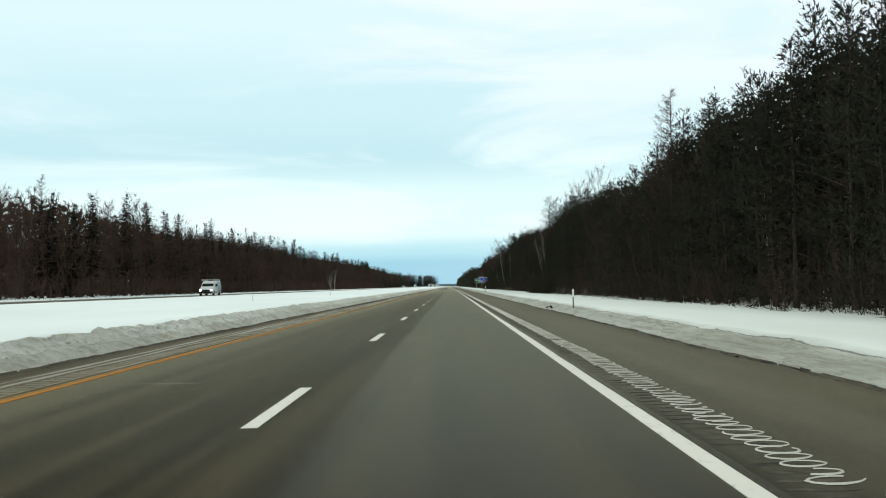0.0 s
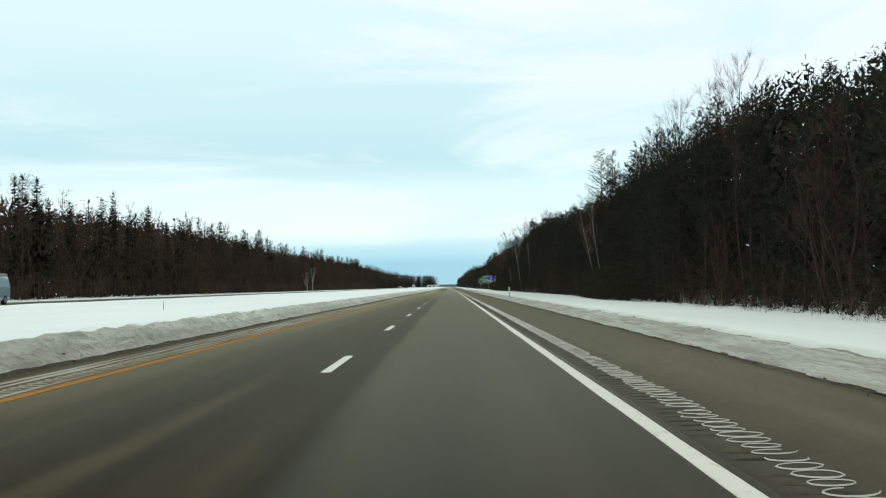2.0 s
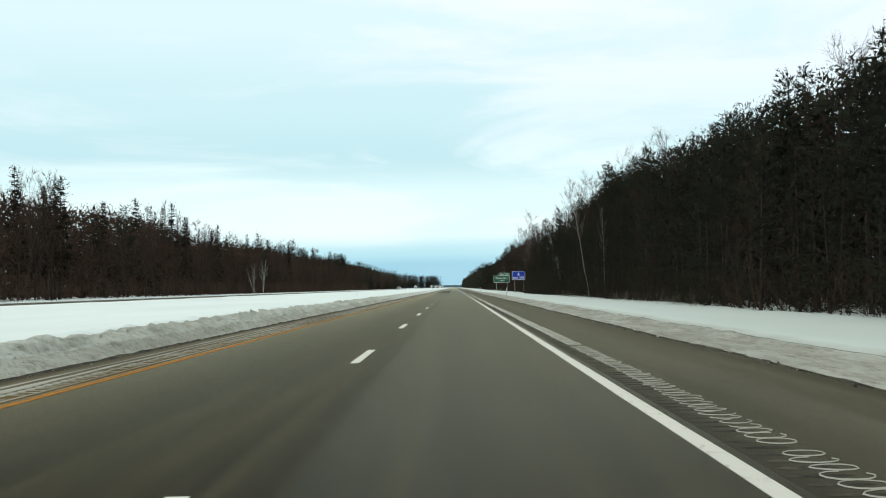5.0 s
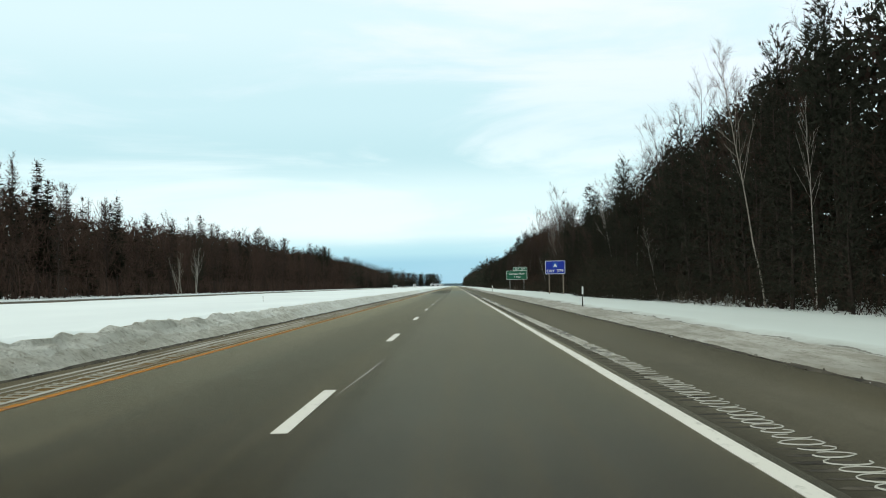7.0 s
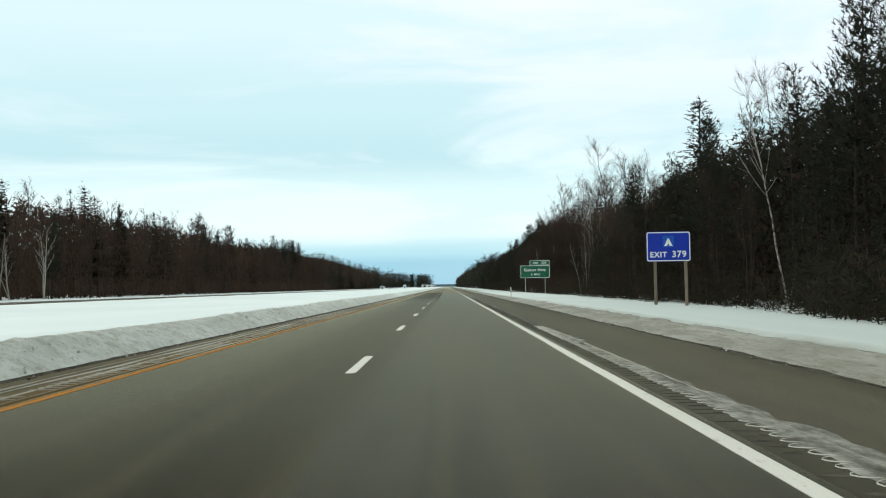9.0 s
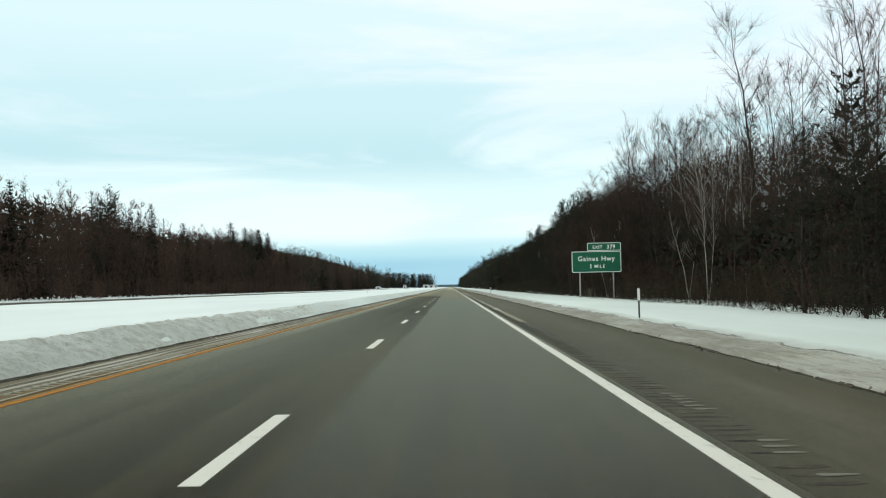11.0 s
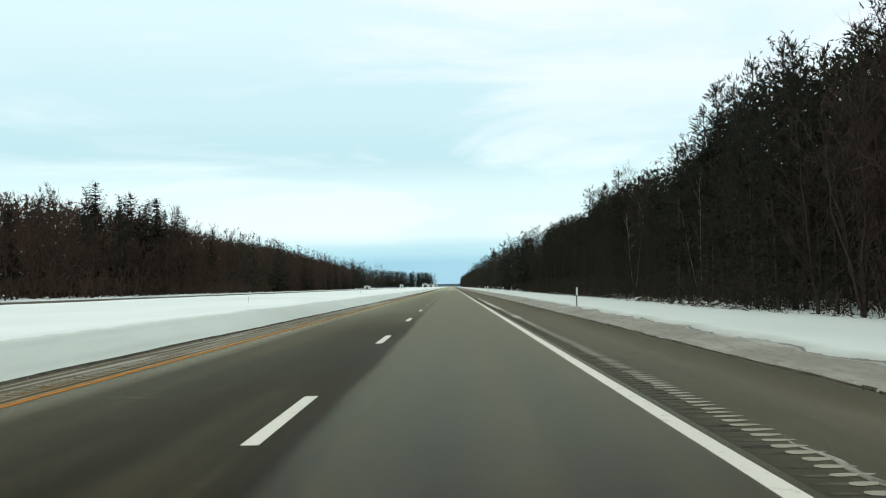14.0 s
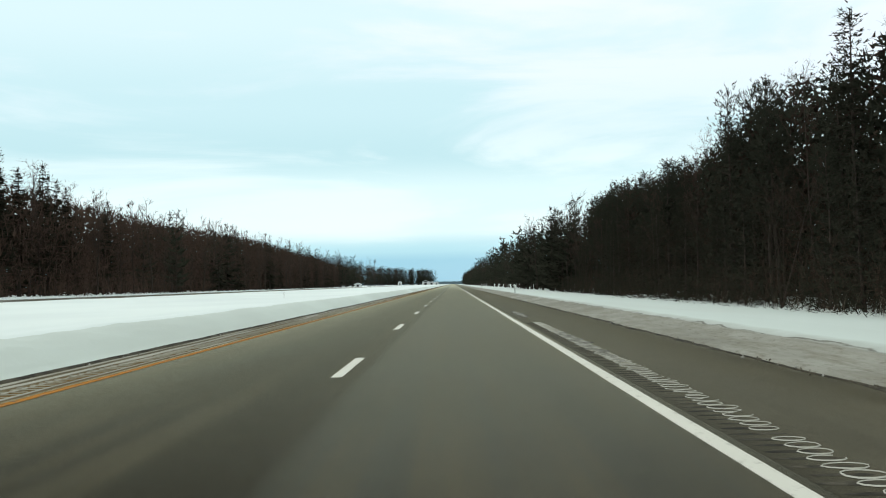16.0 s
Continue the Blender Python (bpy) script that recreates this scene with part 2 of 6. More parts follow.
DARK = (0.0135, 0.0098, 0.0046)
LANES = make_asphalt("lane_asphalt", [(-5.35, (0.0826, 0.0426, 0.0082)), (-5.0, (0.0399, 0.0268, 0.0106)), (-4.6, (0.0289, 0.0217, 0.0103)), (-4.1, (0.0179, 0.0132, 0.0061)), (-3.3, (0.0130, 0.0094, 0.0044)), (-2.4, DARK), (-1.16, DARK),
                                      (-1.0, (0.0248, 0.0234, 0.0172)), (-0.35, (0.0378, 0.0365, 0.0282)), (0.05, (0.0289, 0.0278, 0.0214)), (0.45, (0.0371, 0.0351, 0.0268)), (1.6, (0.0323, 0.0302, 0.0227))], 0.6, (0.074, 0.060, 0.034), later=0.46,
                     polish=((-5.0, 0.70), (-1.6, 0.74), (-0.9, 0.60), (1.8, 0.60)), dust=0.61, cover=((-5.0, 1.25), (-4.0, 1.22), (-3.0, 1.0), (-1.16, 0.92), (-1.0, 1.0), (1.8, 1.03)),
                     damp=((0, 0.28), (150, 0.20), (240, 0.0), (330, 0.0), (400, 0.18), (440, 0.60), (520, 0.66), (545, 0.22), (600, 0.12)))
GREY_ROAD = make_asphalt("grey_asphalt", [(-8.0, (0.070, 0.062, 0.054)), (5.0, (0.070, 0.062, 0.054))], 0.5, (0.10, 0.09, 0.075))
VERGE_R = make_asphalt("shoulder_asphalt", [(2.0, (0.0292, 0.0258, 0.0189)), (2.7, (0.0585, 0.0516, 0.0370)), (3.6, (0.0757, 0.0671, 0.0490)), (4.3, (0.062, 0.052, 0.033)), (4.9, (0.038, 0.031, 0.020))], 0.45, (0.12, 0.108, 0.082), polish=((2.0, 0.80), (5.0, 0.80)), dust=0.48)
VERGE_L = make_asphalt("median_shoulder_asphalt", [(-7.2, (0.034, 0.027, 0.018)), (-6.75, (0.050, 0.041, 0.027)), (-6.4, (0.110, 0.094, 0.064)), (-5.8, (0.098, 0.078, 0.046)), (-5.5, (0.12, 0.066, 0.016))], 0.6, (0.19, 0.165, 0.12))


def make_paint(name, col, worn, chips=0.56):
    m = Mat(name, 0.85, 0.08)
    chip = m.ramp(m.noise(7.0, (1, 0.5, 1), 6, 0.75), [(chips, (0, 0, 0)), (chips + 0.14, (1, 1, 1))])
    film = m.mix(m.noise(0.6, (1, 0.3, 1), 4), col, tuple(0.82 * v for v in col))
    return m.color(m.mix(m.math("MULTIPLY", chip, worn), film, (0.12, 0.11, 0.09))).bump(m.noise(60), 0.2, 0.004).m


WHITE_PAINT = make_paint("white_line_paint", (0.74, 0.715, 0.655), 0.5)
YELLOW_PAINT = make_paint("yellow_line_paint", (0.44, 0.180, 0.022), 0.9, 0.50)
ICE = make_snow("packed_snow", (0.50, 0.485, 0.435), (0.31, 0.295, 0.25), 0.4)


m = Mat("smeared_snow", 0.8, 0.15)
smear = m.ramp(m.noise(2.6, (1.6, 0.5, 1), 6, 0.7), [(0.36, (0.07, 0.064, 0.05)), (0.48, (0.17, 0.16, 0.135)), (0.66, (0.36, 0.35, 0.315))])
SMEAR = m.color(smear).bump(m.noise(9, detail=5), 0.4, 0.02).m
MID_ICE = make_snow("grey_packed_snow", (0.33, 0.31, 0.25), (0.20, 0.18, 0.135), 0.4)
FAINT_ICE = make_snow("thin_dirty_ice", (0.15, 0.137, 0.108), (0.10, 0.09, 0.07), 0.4)
GREY_ICE = make_snow("frozen_slush", (0.40, 0.38, 0.33), (0.22, 0.20, 0.16), 0.6)


def make_bark(name, a, b, stretch=(6, 6, 1.2), scale=3.0):
    m = Mat(name, 0.9, 0.15)
    n = m.noise(scale, stretch, 5, 0.65)
    tone = m.mix(m.ramp(n, [(0.35, (0, 0, 0)), (0.65, (1, 1, 1))]), a, b)
    tone = m.mix(m.math("MULTIPLY", m.random(), 0.5), tone, tuple(0.6 * v for v in a))
    return m.color(tone).bump(n, 0.6, 0.03).m


def make_needles(name, a, b, c):
    m = Mat(name, 0.9, 0.0)
    tone = m.mix(m.random(), m.ramp(m.island(), [(0.0, a), (0.6, b), (1.0, c)]), a)
    return m.color(m.mix(m.math("MULTIPLY", m.noise(0.35), 0.6), tone, b)).m


PINE_BARK = make_bark("pine_bark", (0.030, 0.023, 0.018), (0.056, 0.043, 0.035))
GREY_BARK = make_bark("grey_bark", (0.030, 0.021, 0.017), (0.056, 0.042, 0.035))
TWIG = make_bark("bare_twigs", (0.0432, 0.0254, 0.0181), (0.0792, 0.0507, 0.0388))
m = Mat("birch_bark", 0.6, 0.3)
band = m.ramp(m.noise(2.2, (2.5, 2.5, 6), 5, 0.7), [(0.55, (0, 0, 0)), (0.64, (1, 1, 1))])
BIRCH_BARK = m.color(m.mix(band, m.mix(m.random(), m.mix(m.noise(0.9), (0.56, 0.53, 0.48), (0.36, 0.33, 0.29)), (0.27, 0.24, 0.20)), (0.05, 0.04, 0.035))).bump(band, 0.3, 0.01).m
PINE_NEEDLES = make_needles("pine_needles", (0.0270, 0.0288, 0.0211), (0.0334, 0.0348, 0.0260), (0.0431, 0.0438, 0.0330))
SPRUCE_NEEDLES = make_needles("spruce_needles", (0.0238, 0.0239, 0.0177), (0.0295, 0.0293, 0.0211), (0.0372, 0.0351, 0.0251))
# haze of the distance is put into this colour as blue-grey
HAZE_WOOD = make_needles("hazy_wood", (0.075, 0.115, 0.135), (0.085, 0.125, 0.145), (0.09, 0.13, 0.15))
DEAD_NEEDLES = make_needles("dry_undergrowth", (0.0467, 0.0300, 0.0217), (0.0733, 0.0486, 0.0362), (0.1055, 0.0716, 0.0542))

BROWN_BRUSH = make_needles("reddish_brush", (0.068, 0.0435, 0.034), (0.097, 0.064, 0.052), (0.135, 0.0925, 0.076))

DARK_BRUSH = make_needles("dark_brush", (0.0286, 0.0204, 0.0160), (0.0407, 0.0292, 0.0226), (0.0594, 0.0424, 0.0330))


# ---- small building helpers ----
def link(name, verts, faces, mats, index=None, parent=None, label="", smooth=False):
    """One mesh object from arrays of points and triangles or quads."""
    me = bpy.data.meshes.new(name)
    verts, faces = np.asarray(verts, np.float32), np.asarray(faces, np.int32)
    n, k = faces.shape
    me.vertices.add(len(verts))
    me.vertices.foreach_set("co", verts.ravel())
    me.loops.add(n * k)
    me.loops.foreach_set("vertex_index", faces.ravel())
    me.polygons.add(n)
    me.polygons.foreach_set("loop_start", np.arange(n, dtype=np.int32) * k)
    for mat in (mats if isinstance(mats, (list, tuple)) else [mats]):
        me.materials.append(mat)
    if index is not None:
        me.polygons.foreach_set("material_index", np.asarray(index, np.int32))
    me.polygons.foreach_set("use_smooth", np.full(n, smooth))
    me.update(calc_edges=True)
    me.validate()
    ob = new(name, me)
    if parent is not None:
        ob.parent = parent
    if label:
        tagged(ob, label)
    return ob


def part(name, bm, material, parent, label=""):
    me = bpy.data.meshes.new(name)
    bm.to_mesh(me)
    bm.free()
    me.materials.append(material)
    ob = new(name, me)
    ob.parent = parent
    if label:
        tagged(ob, label)
    return ob


def box_bm(x0, x1, y0, y1, z0, z1, bevel=0.0):
    bm = bmesh.new()
    bmesh.ops.create_cube(bm, size=1, matrix=Matrix.Translation(((x0 + x1) / 2, (y0 + y1) / 2, (z0 + z1) / 2)) @ Matrix.Diagonal((x1 - x0, y1 - y0, z1 - z0, 1)))
    if bevel:
        bmesh.ops.bevel(bm, geom=bm.edges[:], offset=bevel, segments=2, affect="EDGES")
    return bm


def empty(name, place, label, category, group="", turn=0.0):
    ob = new(name)
    ob.matrix_basis = pose(*place, 0, 0, turn)
    ob.empty_display_size = 0.3
    return tagged(ob, label, category, group)


def fractal(x, y, z, octaves=4):
    return noise.fractal(Vector((x, y, z)), 1.0, 2.0, octaves)


# ---- the lie of the land: snow height beside the road ----
LAND_X = [-3000, -300, -100, -60, -50, -46, -43.5, -42, -41, -28.2, -27.4, -24, -18, -12, -9.2, -8.0, -7.3, 5.4, 6.2, 6.9, 8.0, 10.0, 12.0, 14.0, 18.0, 24.0, 60, 300, 3000]
LAND_Z = [6, 1.0, 0.70, 0.64, 0.61, 0.59, 0.57, 0.50, 0.40, 0.40, 0.66, 0.56, 0.46, 0.42, 0.45, 0.30, -0.30, -0.30, 0.02, 0.11, 0.16, 0.10, 0.0, -0.13, -0.32, -0.35, -0.2, 0.2, 6]


def rough_land(x, y):
    """Small waves of the snow: gentle in the open, hummocky under the trees."""
    r = 0.03 * fractal(x * 0.35, y * 0.12, 3.1, 3) if (x > 7 or x < -9) else 0.0
    if x > 12.5:
        r += min(1, (x - 12.5) / 2.5) * (0.08 * fractal(x * 0.22, y * 0.16, 7.7, 3) + 0.06 * fractal(x * 0.9, y * 0.7, 1.7, 3))
    if x < -43:
        r += min(1, (-43 - x) / 3) * 0.14 * fractal(x * 0.2, y * 0.12, 5.2, 3)
    return r


def land(x, y):
    return float(np.interp(x, LAND_X, LAND_Z)) + rough_land(x, y)


def grid_faces(rows, cols):
    i = np.arange(rows - 1)[:, None] * cols + np.arange(cols - 1)[None, :]
    return np.stack([i, i + 1, i + cols + 1, i + cols], -1).reshape(-1, 4)


xs = sorted(set([-3000, -1500, -700, -300, -150, -100, -80] + list(np.arange(-66, -44, 2.0)) + [-44, -43.5, -42.7, -42, -41, -35, -28.2, -27.8, -27.4, -26] + list(np.arange(-24, -9, 1.5))
                + [-9.2, -8.6, -8.0, -7.3, 0, 5.4, 5.8, 6.2] + list(np.arange(6.6, 13, 0.8)) + list(np.arange(13, 19.6, 0.5)) + list(np.arange(20, 32, 2.0)) + [36, 45, 60, 100, 150, 300, 700, 1500, 3000]))
ys = [-2500, -800, -250] + list(np.arange(-60, 730, 2.0)) + list(np.arange(735, 1300, 12)) + [1350, 1450, 1600, 1800, 2000, 2300, 2700, 3200, 3800, 4500, 4900]
verts = [(x, y, land(x, y)) for y in ys for x in xs]
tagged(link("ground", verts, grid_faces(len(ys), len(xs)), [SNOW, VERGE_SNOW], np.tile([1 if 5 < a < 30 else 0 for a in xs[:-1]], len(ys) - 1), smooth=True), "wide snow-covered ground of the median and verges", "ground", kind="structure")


def slab(name, x0, x1, y0, y1, top, deep, material, label, category):
    v = [(x0, y0, top), (x1, y0, top), (x1, y1, top), (x0, y1, top), (x0, y0, top - deep), (x1, y0, top - deep), (x1, y1, top - deep), (x0, y1, top - deep)]
    f = [(0, 1, 2, 3), (0, 4, 5, 1), (1, 5, 6, 2), (2, 6, 7, 3), (3, 7, 4, 0), (7, 6, 5, 4)]
    return tagged(link(name, v, f, material), label, category, kind="structure")


road = slab("road", -5.45, 2.02, -60, 4400, 0.0, 0.2, LANES, "two lanes of worn grey-brown asphalt with salt stains", "road")
slab("shoulder", 2.02, 6.0, -60, 4400, -0.004, 0.2, VERGE_R, "brown-grey asphalt shoulder dusted with road salt", "shoulder")
slab("median_shoulder", -7.9, -5.45, -60, 4400, -0.004, 0.2, VERGE_L, "narrow asphalt shoulder streaked with old slush", "shoulder")
opposite = slab("opposite_road", -40.6, -28.6, -60, 4400, 0.58, 0.2, GREY_ROAD, "opposite carriageway of grey asphalt behind the median", "road")


# ---- ploughed banks on both sides ----
BASE_R = ([-60, 0, 60, 150, 325, 450, 570, 2500], [4.95, 4.92, 4.80, 4.82, 4.70, 4.66, 4.56, 4.6])
TOP_R = ([-60, 0, 150, 260, 325, 450, 500, 540, 570, 2500], [0.25, 0.25, 0.25, 0.24, 0.23, 0.23, 0.24, 0.25, 0.25, 0.25])
BASE_L = ([-60, 0, 250, 450, 570, 2500], [-7.1, -7.06, -6.72, -6.62, -6.52, -6.5])
TOP_L = ([-60, 0, 250, 450, 570, 2500], [0.43, 0.44, 0.50, 0.54, 0.55, 0.55])
ROUGH_L = ([-60, 120, 200, 230, 262, 290, 300, 330, 395, 405, 425, 445, 2500], [1.0, 1.2, 1.3, 1.8, 1.7, 1.0, 0.7, 0.6, 0.5, 0.7, 0.65, 0.3, 0.25])


CRACK = ([-60, 280, 340, 420, 500, 580, 2500], [0.80, 0.80, 0.88, 0.67, 0.67, 0.90, 0.90])


def ragged(y):
    """How far up the face the soiled snow reaches."""
    return float(np.interp(y, *CRACK)) + 0.07 * fractal(8.0, y * 0.22, 1.0, 3)


def bank(name, side, base, top, rough, label):
    """A ploughed ridge: a steep lumpy face to the road, a crest, and a back that runs into the open snow."""
    u = [0.0, 0.04, 0.10, 0.18, 0.28, 0.38, 0.45, 0.52, 0.58, 0.64, 0.70, 0.76, 0.82, 0.88, 0.94, 1.0, 1.07, 1.15, 1.35, 1.6, 1.9, 2.3, 2.7]
    shape = [-0.06, 0.02, 0.05, 0.20, 0.34, 0.48, 0.575, 0.665, 0.735, 0.80, 0.86, 0.91, 0.95, 0.975, 0.99, 1.0, 1.0, 1.0, 0.97, 0.93, 0.87, 0.78, 0.5]
    rows = list(np.arange(-30, 640, 0.46)) + list(np.arange(640, 1000, 2.5)) + list(np.arange(1000, 2400, 20))
    width = 1.5 if side > 0 else 1.35
    if side > 0:
        shape = list(np.interp(u, [0.0, 0.04, 0.10, 0.3, 0.5, 0.7, 1.0, 1.3, 1.9, 2.3, 2.7], [-0.3, 0.08, 0.20, 0.32, 0.50, 0.68, 0.92, 1.0, 0.84, 0.74, 0.55]))
    pts, index = [], []
    for y in rows:
        b, t, r = np.interp(y, *base), np.interp(y, *top), np.interp(y, *rough)
        b += side * 0.10 * fractal(0.7, y * 0.16, 2.0 + side, 4)
        t *= 1 + (0.09 if side > 0 else 0.08) * fractal(3.3, y * 0.10, side, 3)
        ledge = 0.5 + 0.5 * math.tanh(4 * fractal(9.1, y * 0.03, side * 2, 2) + (0.8 if side > 0 else -1.5))
        step = np.interp(y, [200, 330], [0.6, 1.0]) * (0.6 + 0.8 * fractal(4.0, y * 0.3, 2.0, 3))
        crack = ragged(y)
        for a, s in zip(u, shape):
            x, z = b + side * a * width, s * t
            lump = math.sin(min(a, 1.3) / 1.3 * math.pi) if a < 1.3 else 0.0
            # the right bank was smeared along by the plough, the median one broken across
            n1, n2 = fractal(x * 1.6, y * (0.30 if side > 0 else 0.9), side * 4.0, 4), fractal(x * 5.0, y * (0.9 if side > 0 else 3.4), side * 8.0, 3)
            z += lump * r * (0.065 * n1 + 0.065 * n2)
            x += side * lump * r * 0.12 * fractal(x * 2.0, y * (0.4 if side > 0 else 1.2), 11.0, 3)
            if side > 0:
                z -= 0.045 * step * math.exp(-((a - crack) / 0.05) ** 2)
            if 0.30 < a < 0.65:
                z -= 0.03 * ledge * lump
            pts.append((x, y, z))
    cols = len(u)
    faces = grid_faces(len(rows), cols)
    if side < 0:
        faces = faces[:, ::-1]
    c = np.arange(cols - 1)
    across = np.where(c < (1 if side > 0 else 2), 2, np.where(c < 12, 0, 1))
    index = np.tile(across, (len(rows) - 1, 1))
    if side > 0:
        index[index == 1] = 3
        for r, y in enumerate(rows[:-1]):
            index[r, 1:] = 5 if y < 2300 else 3
            if fractal(6.6, y * 0.5, 3.0, 4) < 0.30:
                index[r, 0] = 5
    else:
        index[np.array(rows[:-1]) < 288, 2:5] = 7
        clean = np.array([[fractal(k * 0.35, y * 0.16, 4.0, 4) * 26 + y > 288 for k in range(cols - 1)] for y in rows[:-1]])
        index[clean] = np.where(index[clean] == 0, 4, index[clean])
        late = np.array([[fractal(k * 0.35, y * 0.16, 9.0, 4) * 34 + y > 432 for k in range(cols - 1)] for y in rows[:-1]])
        index[late] = np.where(index[late] == 4, 6, index[late])
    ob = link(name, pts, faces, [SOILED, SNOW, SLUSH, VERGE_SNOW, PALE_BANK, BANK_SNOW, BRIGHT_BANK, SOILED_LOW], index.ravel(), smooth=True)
    return tagged(ob, label, "snow bank", kind="structure")


bank("snow_bank", 1, BASE_R, TOP_R, ([-60, 400, 500, 2500], [0.26, 0.28, 0.28, 0.28]), "ploughed roadside snow bank, grey and gritty on its face")
bank("median_snow_bank", -1, BASE_L, TOP_L, ROUGH_L, "ploughed snow bank along the median, lumpy and soiled")


def lumps(name, side, base, n, label):
    """Crumbs of gravel and dirty ice along the foot of a bank."""
    rng = np.random.default_rng(5 + side)
    y = rng.uniform(-10, 640, n)
    x = np.interp(y, *base) + side * (rng.normal(0.02, 0.09, n))
    r = 0.007 + 0.026 * rng.random(n) ** 3
    octa = np.array([(1, 0, 0), (-1, 0, 0), (0, 1, 0), (0, -1, 0), (0, 0, 1), (0, 0, -1)], float)
    tri = np.array([(0, 2, 4), (2, 1, 4), (1, 3, 4), (3, 0, 4), (2, 0, 5), (1, 2, 5), (3, 1, 5), (0, 3, 5)])
    v = octa[None] * r[:, None, None] * rng.uniform(0.6, 1.4, (n, 6, 1)) + np.stack([x, y, 0.3 * r + 0.008], 1)[:, None]
    f = tri[None] + 6 * np.arange(n)[:, None, None]
    tagged(link(name, v.reshape(-1, 3), f.reshape(-1, 3), CRUMBS), label, "gravel", kind="stuff")


def clods(name, n, label):
    """Clods of ploughed snow lying on the median bank's face and crest."""
    rng = np.random.default_rng(77)
    y = rng.uniform(-15, 440, n)
    u = rng.uniform(0.15, 0.72, n)
    x = np.interp(y, *BASE_L) - 1.35 * u
    z = np.interp(u, [0, 0.18, 0.5, 0.74, 1.0, 1.3], [0, 0.2, 0.64, 0.90, 1.0, 0.98]) * np.interp(y, *TOP_L)
    r = 0.012 + 0.045 * rng.random(n) ** 3
    ball = np.array([(1, 0, 0), (-1, 0, 0), (0, 1, 0), (0, -1, 0), (0, 0, 1), (0, 0, -1)], float)
    tri = np.array([(0, 2, 4), (2, 1, 4), (1, 3, 4), (3, 0, 4), (2, 0, 5), (1, 2, 5), (3, 1, 5), (0, 3, 5)])
    v = ball[None] * r[:, None, None] * rng.uniform(0.6, 1.5, (n, 6, 1)) + np.stack([x, y, z - 0.2 * r], 1)[:, None]
    f = tri[None] + 6 * np.arange(n)[:, None, None]
    tagged(link(name, v.reshape(-1, 3), f.reshape(-1, 3), SOILED), label, "snow clods", kind="stuff")


clods("snow_clods", 1800, "grey clods of ploughed snow on the median bank")
def grit_line(name, label):
    n = 2400
    pts = []
    for i in range(n + 1):
        y = -15 + 655 * i / n
        a = float(np.interp(y, *BASE_R)) + 0.10 * fractal(0.7, y * 0.16, 3.0, 4) - 0.03 + 0.03 * fractal(1.5, y * 0.9, 0.0, 4)
        w = 0.006 + 0.10 * max(0, 0.22 + 1.3 * fractal(4.5, y * 0.9, 7.0, 5))
        pts += [(a - 0.6 * w, y, -0.003), (a - 0.2 * w, y, 0.010), (a + 0.6 * w, y, 0.022), (a + w, y, 0.015)]
    tagged(link(name, pts, grid_faces(n + 1, 4), SLUSH, smooth=True), label, "grit", kind="stuff")


grit_line("grit_ridge", "ragged dark ridge of wet grit along the bank's foot")
lumps("gravel_crumbs", 1, BASE_R, 3000, "dark crumbs of gravel and ice along the bank's foot")
lumps("median_crumbs", -1, BASE_L, 2200, "dark crumbs of gravel and ice beside the median bank")


